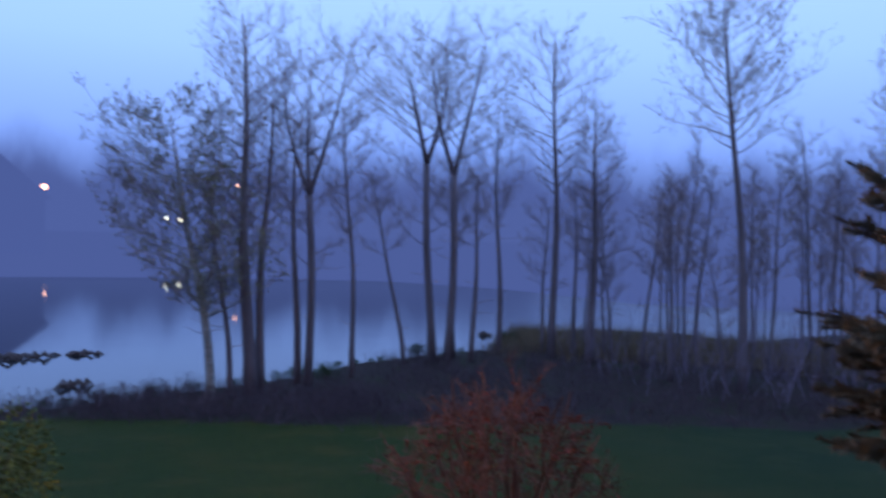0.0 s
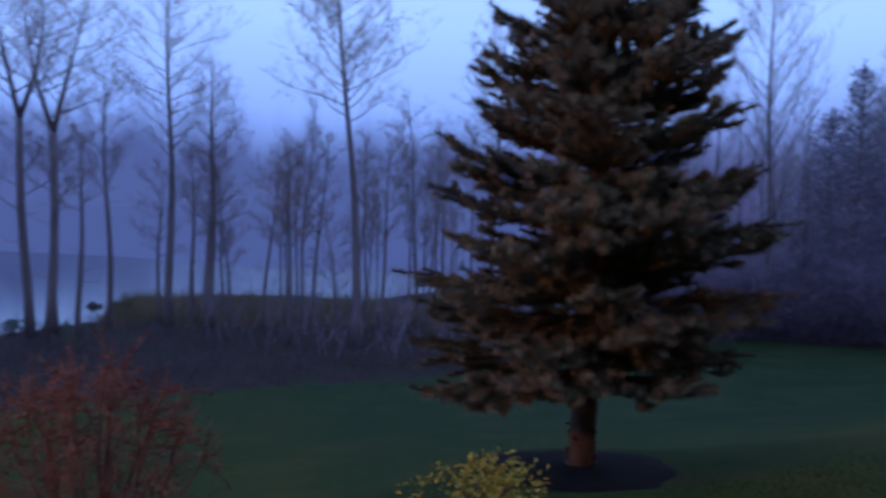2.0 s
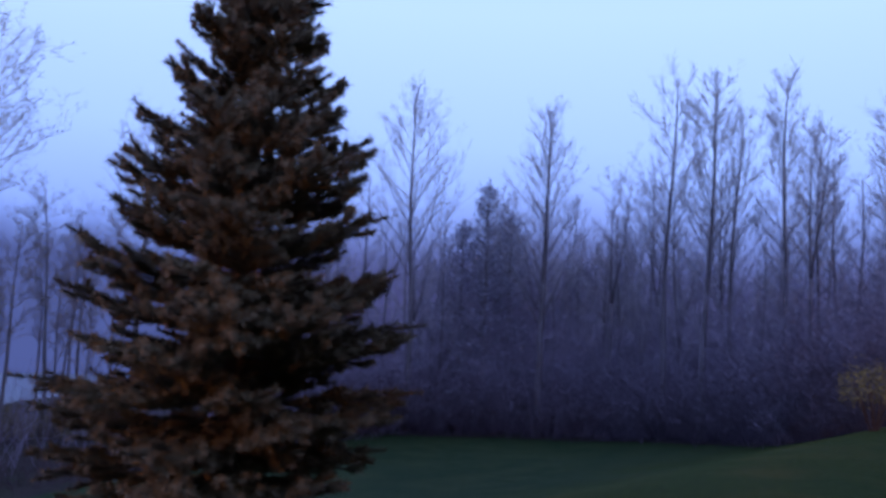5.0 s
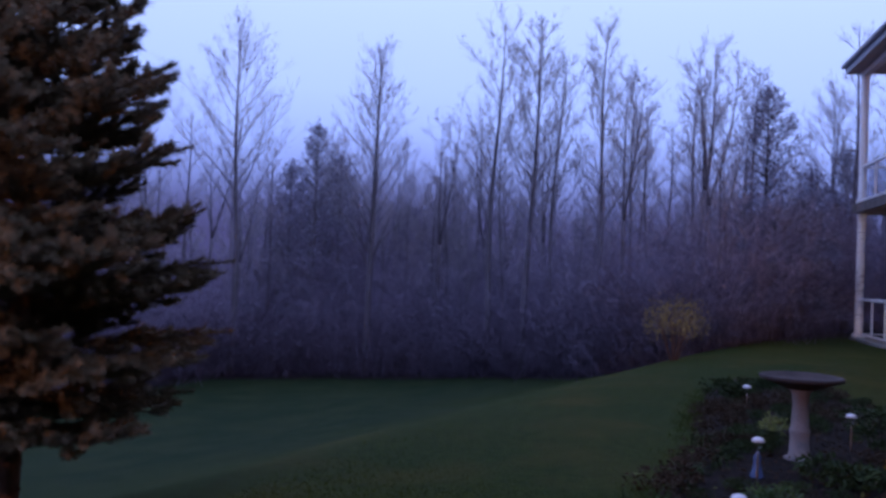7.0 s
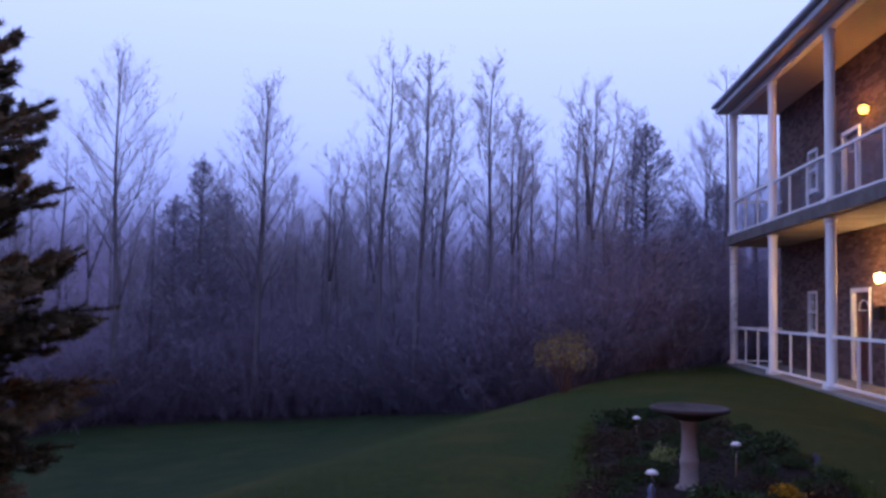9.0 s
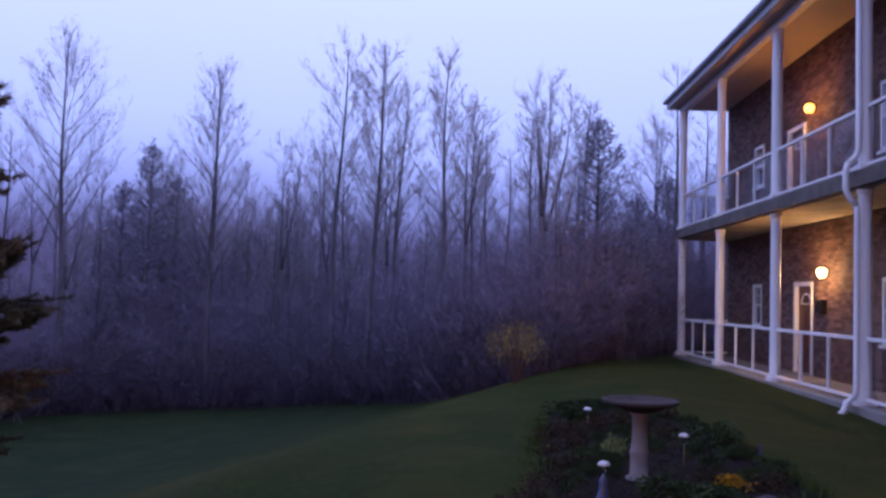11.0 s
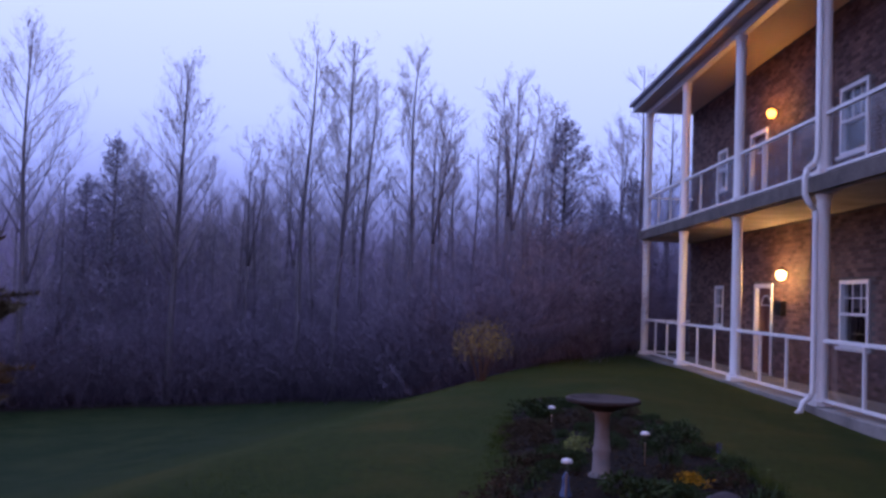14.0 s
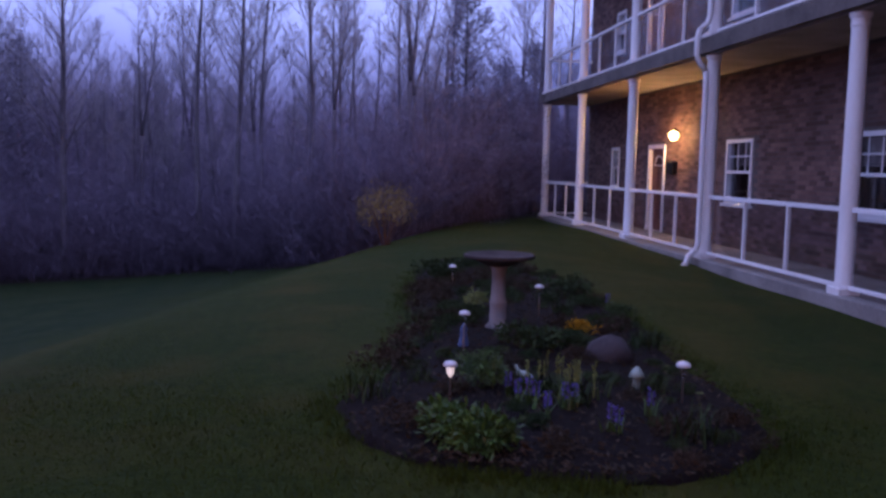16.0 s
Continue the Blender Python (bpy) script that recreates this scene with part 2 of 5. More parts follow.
def lawn_material():
    m = bpy.data.materials.new("lawn_and_leaf_litter")
    m.use_nodes = True
    n, l = m.node_tree.nodes, m.node_tree.links
    b = n["Principled BSDF"]
    b.inputs["Roughness"].default_value = 0.9
    b.inputs["Specular IOR Level"].default_value = 0.09
    geo = n.new("ShaderNodeNewGeometry")
    at = n.new("ShaderNodeAttribute")
    at.attribute_name = "lawn"

    def tex(scale, detail=4):
        t = n.new("ShaderNodeTexNoise")
        t.inputs["Scale"].default_value, t.inputs["Detail"].default_value = scale, detail
        l.new(geo.outputs["Position"], t.inputs["Vector"])
        return t.outputs[0]

    def mixer(f, a, c):
        x = n.new("ShaderNodeMix")
        x.data_type = "RGBA"
        l.new(f, x.inputs[0])
        for i, v in ((6, a), (7, c)):
            if isinstance(v, tuple):
                x.inputs[i].default_value = (*v, 1)
            else:
                l.new(v, x.inputs[i])
        return x.outputs[2]

    def remap(v, a, c):
        x = n.new("ShaderNodeMapRange")
        x.inputs[1].default_value, x.inputs[2].default_value = a, c
        l.new(v, x.inputs[0])
        return x.outputs[0]

    grass = mixer(remap(tex(0.5), 0.35, 0.7), (0.024, 0.043, 0.0065), (0.037, 0.047, 0.0065))
    grass = mixer(remap(tex(14, 6), 0.35, 0.75), grass, (0.013, 0.026, 0.004))
    grass = mixer(remap(tex(0.9), 0.48, 0.72), grass, (0.046, 0.045, 0.008))
    # mist haze painted as a darker, bluer grass colour on the lower lawn
    low_haze = n.new("ShaderNodeAttribute")
    low_haze.attribute_name = "low_haze"
    grass = mixer(low_haze.outputs["Fac"], grass, mixer(remap(tex(1.3, 6), 0.38, 0.66), (0.013, 0.029, 0.010), (0.025, 0.038, 0.013)))
    litter = mixer(remap(tex(3.0, 6), 0.35, 0.7), (0.036, 0.026, 0.024), (0.018, 0.015, 0.015))
    litter = mixer(remap(tex(1.0), 0.5, 0.75), litter, (0.024, 0.030, 0.014))
    add = n.new("ShaderNodeMath")
    add.operation = "MULTIPLY_ADD"
    l.new(tex(1.7, 5), add.inputs[0])
    add.inputs[1].default_value = 0.5
    l.new(at.outputs["Fac"], add.inputs[2])
    l.new(mixer(remap(add.outputs[0], 0.65, 0.85), litter, grass), b.inputs["Base Color"])
    bp = n.new("ShaderNodeBump")
    bp.inputs["Strength"].default_value, bp.inputs["Distance"].default_value = 0.8, 0.05
    l.new(tex(38, 5), bp.inputs["Height"])
    l.new(bp.outputs[0], b.inputs["Normal"])
    return m


def water_material():
    m = bpy.data.materials.new("still_pond_water")
    m.use_nodes = True
    n, l = m.node_tree.nodes, m.node_tree.links
    b = n["Principled BSDF"]
    b.inputs["Base Color"].default_value = (0.012, 0.016, 0.02, 1)
    b.inputs["Roughness"].default_value = 0.04
    b.inputs["IOR"].default_value = 1.33
    b.inputs["Specular IOR Level"].default_value = 0.5
    geo, t, bp = n.new("ShaderNodeNewGeometry"), n.new("ShaderNodeTexNoise"), n.new("ShaderNodeBump")
    t.inputs["Scale"].default_value, t.inputs["Detail"].default_value = 0.6, 3
    l.new(geo.outputs["Position"], t.inputs["Vector"])
    bp.inputs["Strength"].default_value, bp.inputs["Distance"].default_value = 0.06, 0.03
    l.new(t.outputs[0], bp.inputs["Height"])
    # a breeze ruffles the water behind the spit
    t2, bp2, sep, mr = n.new("ShaderNodeTexNoise"), n.new("ShaderNodeBump"), n.new("ShaderNodeSeparateXYZ"), n.new("ShaderNodeMapRange")
    t2.inputs["Scale"].default_value, t2.inputs["Detail"].default_value = 7.0, 4
    l.new(geo.outputs["Position"], t2.inputs["Vector"])
    l.new(geo.outputs["Position"], sep.inputs[0])
    mr.interpolation_type = "SMOOTHSTEP"
    mr.inputs[1].default_value, mr.inputs[2].default_value = -3.0, 15.0
    mr.inputs[4].default_value = 0.35
    l.new(sep.outputs["X"], mr.inputs[0])
    l.new(mr.outputs[0], bp2.inputs["Strength"])
    bp2.inputs["Distance"].default_value = 0.05
    l.new(t2.outputs[0], bp2.inputs["Height"])
    l.new(bp.outputs[0], bp2.inputs["Normal"])
    l.new(bp2.outputs[0], b.inputs["Normal"])
    return m


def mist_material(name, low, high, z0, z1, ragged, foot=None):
    """A plain backdrop of woods, meadow or house lost in mist: haze painted as emission that glows like the sky behind
    it and thins out upwards.
    """
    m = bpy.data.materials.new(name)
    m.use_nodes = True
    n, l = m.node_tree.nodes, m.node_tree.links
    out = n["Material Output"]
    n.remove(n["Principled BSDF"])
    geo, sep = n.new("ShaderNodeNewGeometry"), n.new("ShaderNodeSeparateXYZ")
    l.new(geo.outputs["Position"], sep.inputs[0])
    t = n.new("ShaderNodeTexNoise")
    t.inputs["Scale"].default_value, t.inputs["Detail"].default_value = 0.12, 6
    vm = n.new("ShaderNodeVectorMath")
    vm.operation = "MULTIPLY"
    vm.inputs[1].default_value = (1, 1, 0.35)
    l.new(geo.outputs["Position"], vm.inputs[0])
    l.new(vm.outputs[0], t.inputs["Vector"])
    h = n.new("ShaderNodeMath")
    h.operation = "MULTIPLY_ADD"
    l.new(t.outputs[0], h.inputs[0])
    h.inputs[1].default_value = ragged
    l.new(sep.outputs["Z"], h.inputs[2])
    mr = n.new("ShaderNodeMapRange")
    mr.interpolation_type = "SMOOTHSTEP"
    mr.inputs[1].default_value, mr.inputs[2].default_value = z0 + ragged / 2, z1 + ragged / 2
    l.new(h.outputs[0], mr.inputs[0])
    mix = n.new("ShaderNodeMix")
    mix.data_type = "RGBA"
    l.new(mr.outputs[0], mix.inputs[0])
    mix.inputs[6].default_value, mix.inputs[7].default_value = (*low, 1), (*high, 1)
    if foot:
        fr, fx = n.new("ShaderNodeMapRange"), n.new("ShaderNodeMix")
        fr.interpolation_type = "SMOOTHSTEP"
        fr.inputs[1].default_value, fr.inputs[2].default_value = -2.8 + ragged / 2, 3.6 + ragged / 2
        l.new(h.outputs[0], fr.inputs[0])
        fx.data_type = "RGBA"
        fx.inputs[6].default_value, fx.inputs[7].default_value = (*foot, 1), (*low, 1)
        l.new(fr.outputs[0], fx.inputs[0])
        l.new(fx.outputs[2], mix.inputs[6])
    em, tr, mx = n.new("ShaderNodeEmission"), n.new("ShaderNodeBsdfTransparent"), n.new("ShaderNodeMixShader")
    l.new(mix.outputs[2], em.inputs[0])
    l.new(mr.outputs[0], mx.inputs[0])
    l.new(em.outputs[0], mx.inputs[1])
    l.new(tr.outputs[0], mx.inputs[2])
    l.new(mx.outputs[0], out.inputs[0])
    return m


# ---------------------------------------------------------------- mesh tools
class Mesh:
    """Collects vertices and faces for one mesh."""

    def __init__(self):
        self.v, self.f, self.n = [], [], 0

    def add(self, verts, faces):
        self.v.extend(verts)
        self.f.extend([tuple(i + self.n for i in q) for q in faces])
        self.n = len(self.v)
        return self

    def box(self, x0, y0, z0, x1, y1, z1, c=0.0):
        """A box; c chamfers its upright and its top edges."""
        if not c:
            v = [(x, y, z) for z in (z0, z1) for x, y in ((x0, y0), (x1, y0), (x1, y1), (x0, y1))]
            return self.add(v, [(3, 2, 1, 0), (4, 5, 6, 7), (0, 1, 5, 4), (1, 2, 6, 5), (2, 3, 7, 6), (3, 0, 4, 7)])
        ring = lambda d, z: [(x0 + c + d, y0 + d, z), (x1 - c - d, y0 + d, z), (x1 - d, y0 + c + d, z), (x1 - d, y1 - c - d, z),
                             (x1 - c - d, y1 - d, z), (x0 + c + d, y1 - d, z), (x0 + d, y1 - c - d, z), (x0 + d, y0 + c + d, z)]
        v = ring(0, z0) + ring(0, z1 - c) + ring(c, z1)
        f = [tuple(range(7, -1, -1)), tuple(range(16, 24))]
        for k in (0, 8):
            f += [(k + i, k + (i + 1) % 8, k + 8 + (i + 1) % 8, k + 8 + i) for i in range(8)]
        return self.add(v, f)

    def tube(self, path, radii, sides=5, cap=True):
        path = [Vector(p) for p in path]
        verts, faces = [], []
        ref = Vector((0.31, 0.87, 0.39))
        for i, p in enumerate(path):
            d = (path[min(i + 1, len(path) - 1)] - path[max(i - 1, 0)]).normalized()
            a = d.cross(ref)
            if a.length < 0.05:
                a = d.cross(Vector((1, 0, 0)))
            a.normalize()
            b = d.cross(a)
            for k in range(sides):
                w = 2 * math.pi * k / sides
                verts.append(tuple(p + (a * math.cos(w) + b * math.sin(w)) * radii[i]))
        for i in range(len(path) - 1):
            o = i * sides
            faces += [(o + k, o + (k + 1) % sides, o + sides + (k + 1) % sides, o + sides + k) for k in range(sides)]
        if cap:
            faces += [tuple(range(sides - 1, -1, -1)), tuple(range(len(verts) - sides, len(verts)))]
        return self.add(verts, faces)

    def strip(self, path, radii, rng):
        """A slender twig as a narrow strip."""
        d = (path[-1] - path[0]).normalized()
        s = d.cross(unit(rng))
        s = s.normalized() if s.length > 0.05 else d.cross(Vector((0.3, 0.8, 0.5))).normalized()
        verts = []
        for p, r in zip(path, radii):
            verts += [tuple(p - s * r), tuple(p + s * r)]
        return self.add(verts, [(2 * i, 2 * i + 1, 2 * i + 3, 2 * i + 2) for i in range(len(path) - 1)])

    def lathe(self, rings, sides=24, x=0.0, y=0.0):
        verts = [(x + r * math.cos(2 * math.pi * k / sides), y + r * math.sin(2 * math.pi * k / sides), z) for r, z in rings for k in range(sides)]
        faces = []
        for i in range(len(rings) - 1):
            o = i * sides
            faces += [(o + k, o + (k + 1) % sides, o + sides + (k + 1) % sides, o + sides + k) for k in range(sides)]
        faces += [tuple(range(sides - 1, -1, -1)), tuple(range(len(verts) - sides, len(verts)))]
        return self.add(verts, faces)

    def leaf(self, p, d, side, length, width):
        """A folded leaf of two triangles from p along d."""
        up = d.cross(side) * width * 0.25
        return self.add([tuple(p), tuple(p + d * length * 0.5 + side * width * 0.5 + up), tuple(p + d * length), tuple(p + d * length * 0.5 - side * width * 0.5 + up)],
                        [(0, 1, 2), (0, 2, 3)])

    def mesh(self, name, mat, smooth=False):
        me = bpy.data.meshes.new(name)
        me.from_pydata(self.v, [], self.f)
        me.materials.append(mat)
        if smooth:
            me.polygons.foreach_set("use_smooth", [True] * len(me.polygons))
        me.update()
        return me


def part(name, m, mat, parent, label="", smooth=False):
    ob = new(name, m.mesh(name, mat, smooth) if isinstance(m, Mesh) else m)
    ob.parent = parent
    return tagged(ob, label)


def thing(name, where, label, category, group="", kind=""):
    ob = new(name)
    ob.empty_display_size = 0.2
    ob.matrix_basis = where
    return tagged(ob, label, category, group, kind)


def single(name, m, mat, where, label, category, group="", kind="", smooth=False):
    ob = new(name, m.mesh(name, mat, smooth) if isinstance(m, Mesh) else m)
    ob.matrix_basis = where
    return tagged(ob, label, category, group, kind)


def unit(rng, flat=0.0):
    v = Vector((rng.gauss(0, 1), rng.gauss(0, 1), rng.gauss(0, 1) * (1 - flat)))
    return v.normalized() if v.length > 1e-6 else Vector((1, 0, 0))


# ---------------------------------------------------------------- ground, pond, distance
def build_ground():
    rs = np.concatenate([[0.0], np.geomspace(1.2, 30, 110), np.geomspace(30.6, 140, 60), np.geomspace(150, 2400, 14)])
    az = np.concatenate([np.linspace(62, -105, 300), np.linspace(-109, -294, 40)])
    R, A = np.meshgrid(rs, np.radians(az), indexing="ij")
    X, Y = -np.sin(A) * R, np.cos(A) * R
    Z = ground_z(X, Y)
    bumps = np.array([noise.noise(Vector((x * 0.35, y * 0.35, 0))) for x, y in zip(X.ravel(), Y.ravel())]).reshape(X.shape)
    Z = Z + 0.05 * bumps * np.clip(R / 8, 0, 1)
    nr, na = X.shape
    m = Mesh()
    v = np.stack([X, Y, Z], -1).reshape(-1, 3)
    i = np.arange(nr - 1)[:, None] * na
    k = np.arange(na)[None, :]
    k2 = (k + 1) % na
    f = np.stack([i + k, i + na + k, i + na + k2, i + k2], -1).reshape(-1, 4)
    m.add([tuple(p) for p in v], [])
    m.f = [tuple(q) for q in f.tolist()]
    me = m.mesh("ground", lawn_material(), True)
    d = lawn_edge(bearing(X, Y)) - R
    mask = np.clip(0.5 + d / 1.6, 0, 1).astype(np.float32)
    me.attributes.new("lawn", "FLOAT", "POINT").data.foreach_set("value", mask.ravel())
    # mask of the painted haze, growing beyond the lawn's crest
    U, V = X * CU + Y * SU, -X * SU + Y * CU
    haze_fac = np.clip((V + 0.33 * soft(U - 4, 1.5) - 5.0 + 2.0 * bumps) / 3.5, 0, 1) * np.clip((U - 4) / 6, 0, 1)
    me.attributes.new("low_haze", "FLOAT", "POINT").data.foreach_set("value", haze_fac.astype(np.float32).ravel())
    tagged(new("ground", me), "mown green lawn sloping down to leaf litter and pond bank", "ground", kind="structure")


build_ground()
wm = Mesh()
wr = [(a, r) for r in (19.0, 40.0, 76.0) for a in np.linspace(62, -36, 50)]
wm.add([(*polar(a, r), WATER) for a, r in wr], [(j * 50 + i, j * 50 + i + 1, j * 50 + 51 + i, j * 50 + 50 + i) for j in range(2) for i in range(49)])
single("pond_water", wm, water_material(), pose(0, 0, 0), "still pond mirroring the dusk sky and far bank", "water", kind="structure")


def arc_sheet(name, r, a0, a1, z0, z1, mat, label, n=40):
    m = Mesh()
    for i in range(n + 1):
        x, y = polar(a0 + (a1 - a0) * i / n, r)
        m.add([(x, y, z0), (x, y, z1)], [])
    m.f = [(2 * i, 2 * i + 2, 2 * i + 3, 2 * i + 1) for i in range(n)]
    return single(name, m, mat, pose(0, 0, 0), label, "backdrop", kind="structure")


# upright glowing sheets with the mist painted into their emission
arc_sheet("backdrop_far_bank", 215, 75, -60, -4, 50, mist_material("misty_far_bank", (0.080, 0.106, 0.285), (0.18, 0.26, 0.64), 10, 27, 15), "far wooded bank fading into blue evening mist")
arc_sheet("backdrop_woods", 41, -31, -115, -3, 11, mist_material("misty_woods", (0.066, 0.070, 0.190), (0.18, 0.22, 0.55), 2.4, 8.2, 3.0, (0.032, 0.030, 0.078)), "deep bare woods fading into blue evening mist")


fm = Mesh()
fa = np.linspace(64, -36, 60)
for j_, off in enumerate((-2.5, -1.7, -1.2, -0.7, -0.2, 0.3, 0.8, 1.4, 3, 18, 60, 216)):
    for a_ in fa:
        x, y = polar(a_, min(216.0, float(shore_far(a_)) + off))
        fm.add([(x, y, max(gz(x, y), WATER) + (0.09 if j_ else 0.004))], [])
fm.f = [(j * 60 + i, j * 60 + i + 1, j * 60 + 61 + i, j * 60 + 60 + i) for j in range(11) for i in range(59)]
# sheet over the far ground, its haze painted as a glow
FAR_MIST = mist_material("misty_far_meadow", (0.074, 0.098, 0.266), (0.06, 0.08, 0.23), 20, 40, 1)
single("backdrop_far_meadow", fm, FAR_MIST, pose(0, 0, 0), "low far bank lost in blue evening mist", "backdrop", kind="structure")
# the far house glows in painted haze too
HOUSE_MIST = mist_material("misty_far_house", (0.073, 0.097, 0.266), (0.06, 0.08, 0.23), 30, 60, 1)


# ---------------------------------------------------------------- trees
def bend_path(p, d, length, n, rng, wander, lift):
    pts, p, d = [Vector(p)], Vector(p), Vector(d).normalized()
    for _ in range(n):
        d = (d + unit(rng) * wander + Vector((0, 0, lift))).normalized()
        p = p + d * (length / n)
        pts.append(p.copy())
    return pts


def taper(r0, r1, n):
    return [r0 + (r1 - r0) * i / (n - 1) for i in range(n)]


def bare_tree(height, radius, lean=(0, 0), start=0.4, spread=1.4, limbs=12, seed=1, fork=0.0, leaders=1, twigs=9, leaf=0, leaf_size=0.06, rise=0.9, drop_limbs=3, align=0.75, dome=False):
    """Meshes for a bare broad-leaved tree: trunk with limbs, twigs, and leaves."""
    rng = random.Random(seed)
    wood, fine, leaves = Mesh(), Mesh(), Mesh()
    top = Vector((lean[0], lean[1], height))
    n = 11
    ph1, ph2, amp = rng.uniform(0, 6.28), rng.uniform(0, 6.28), 0.012 * height

    def axis(t):
        w = amp * math.sin(math.pi * min(t, 1))
        return Vector((lean[0] * t ** 1.3 + w * math.sin(5 * t + ph1), lean[1] * t ** 1.3 + w * math.sin(4.3 * t + ph2), height * t - 0.1 * (t == 0)))
    spines = []
    if leaders <= 1:
        pts = [axis(i / (n - 1)) for i in range(n)]
        wood.tube(pts, [radius * (1.25 if i == 0 else 1) * (1 - 0.93 * (i / (n - 1)) ** 1.15) + 0.004 for i in range(n)], 8)
        spines.append((pts, radius))
    else:
        m = max(3, int(n * fork))
        pts = [axis(fork * i / (m - 1)) for i in range(m)]
        wood.tube(pts, [radius * (1.25 if i == 0 else 1) * (1 - 0.3 * i / (m - 1)) for i in range(m)], 8)
        for k in range(leaders):
            ang = 6.28 * k / leaders + rng.uniform(-0.5, 0.5)
            out = spread * rng.uniform(0.25, 0.55)
            q = []
            for i in range(8):
                t = i / 7
                c = axis(fork + (1 - fork) * t * rng.uniform(0.97, 1.0) * (1 - 0.1 * k))
                q.append(c + Vector((math.cos(ang), math.sin(ang) * 0.7, 0)) * out * math.sin(t * 1.5))
            wood.tube(q, [radius * 0.6 * (1 - t / 7) ** 1.3 + 0.004 for t in range(8)], 6)
            spines.append((q, radius * 0.45))
        spines.append((pts, radius))

    def along(pts, t):
        f = t * (len(pts) - 1)
        i = min(int(f), len(pts) - 2)
        return pts[i].lerp(pts[i + 1], f - i)

    def sprig(p, d, length, count, r):
        pts = bend_path(p, d, length, 3, rng, 0.11, 0.05)
        fine.strip(pts, taper(r, 0.0025, 4), rng)
        for _ in range(count):
            t = rng.uniform(0.25, 1.0)
            q = along(pts, t)
            e = ((pts[-1] - pts[0]).normalized() * align + unit(rng) * 0.85 + Vector((0, 0, 0.2))).normalized()
            tl = length * rng.uniform(0.25, 0.5)
            tp = q + e * tl + Vector((0, 0, tl * 0.15))
            fine.strip([q, q.lerp(tp, 0.5) + unit(rng) * tl * 0.1, tp], [r * 0.7, r * 0.55, 0.002], rng)
            for _ in range(4):
                b0 = q.lerp(tp, rng.uniform(0.2, 0.9))
                b1 = b0 + (e + unit(rng) * 0.8).normalized() * tl * rng.uniform(0.25, 0.5)
                s0 = unit(rng) * 0.0035
                fine.add([tuple(b0 - s0), tuple(b0 + s0), tuple(b1)], [(0, 1, 2)])
            for _ in range(leaf):
                s = unit(rng)
                leaves.leaf(q.lerp(tp, rng.uniform(0.3, 1.05)), unit(rng), s, leaf_size * rng.uniform(0.6, 1.3), leaf_size * 0.7)

    total = 0
    for si, (pts, r) in enumerate(spines):
        main = leaders > 1 and si == len(spines) - 1
        count = max(2, limbs // 3) if main else max(5, int(1.4 * limbs) // max(1, leaders))
        lo = (start if leaders <= 1 else (0.55 if main else 0.08))
        for k in range(count):
            t = lo + (0.98 - lo) * ((k + rng.uniform(0.1, 0.9)) / count)
            p = along(pts, t)
            ang = k * 2.4 + rng.uniform(-0.6, 0.6) + seed
            rel = (p.z / height - start) / max(0.05, 1 - start)
            length = spread * (1.08 - 0.86 * max(0, min(1, rel)) ** 1.3) * rng.uniform(0.6, 1.15)
            if dome:
                length = spread * (0.42 + 0.62 * math.sin(math.pi * min(0.97, 0.18 + 0.78 * max(0, rel)))) * rng.uniform(0.6, 1.15)
            d = Vector((math.cos(ang), math.sin(ang), rise * rng.uniform(0.6, 1.3)))
            lp = bend_path(p, d, length, 7, rng, 0.11, 0.035)
            lr = max(0.007, r * (1 - t) * 0.29 + 0.004)
            wood.tube(lp, taper(lr, 0.005, 8), 4, False)
            for j in range(twigs):
                tt = 0.2 + 0.8 * (j + rng.random()) / twigs
                q = along(lp, min(tt, 1))
                e = ((lp[-1] - lp[0]).normalized() * align + unit(rng) * 0.62 + Vector((0, 0, 0.3))).normalized()
                sprig(q, e, (0.25 + length * 0.28) * rng.uniform(0.6, 1.2), 5 if rel < 0.75 else 3, 0.0040)
    for k in range(drop_limbs):                      # dead snags low on the trunk
        t = rng.uniform(0.15, start)
        p = along(spines[-1][0], min(1, t / (fork if leaders > 1 else 1)))
        ang = rng.uniform(0, 6.28)
        lp = bend_path(p, (math.cos(ang), math.sin(ang), 0.15), rng.uniform(0.3, 0.9), 4, rng, 0.2, 0.0)
        fine.tube(lp, taper(0.012, 0.003, 5), 3, False)
    return wood, fine, leaves


def plant_tree(meshes, where, label, bark=BARK, twig=TWIG, leaf_mat=BUD, group="", name="bare_tree"):
    wood, fine, leaves = meshes
    t = thing(name, where, label, "tree", group)
    part("trunk", wood, bark, t, smooth=True)
    crown = part("crown", fine, twig, t)
    if leaves.n:
        part("leaves", leaves, leaf_mat, crown)
    return t


def stand(az, r, sink=0.05):
    x, y = polar(az, r)
    return x, y, gz(x, y) - sink


def lean_to(az, px):
    """A lean of px metres to the right as seen from the lawn."""
    return (math.cos(radians(az)) * px, math.sin(radians(az)) * px)


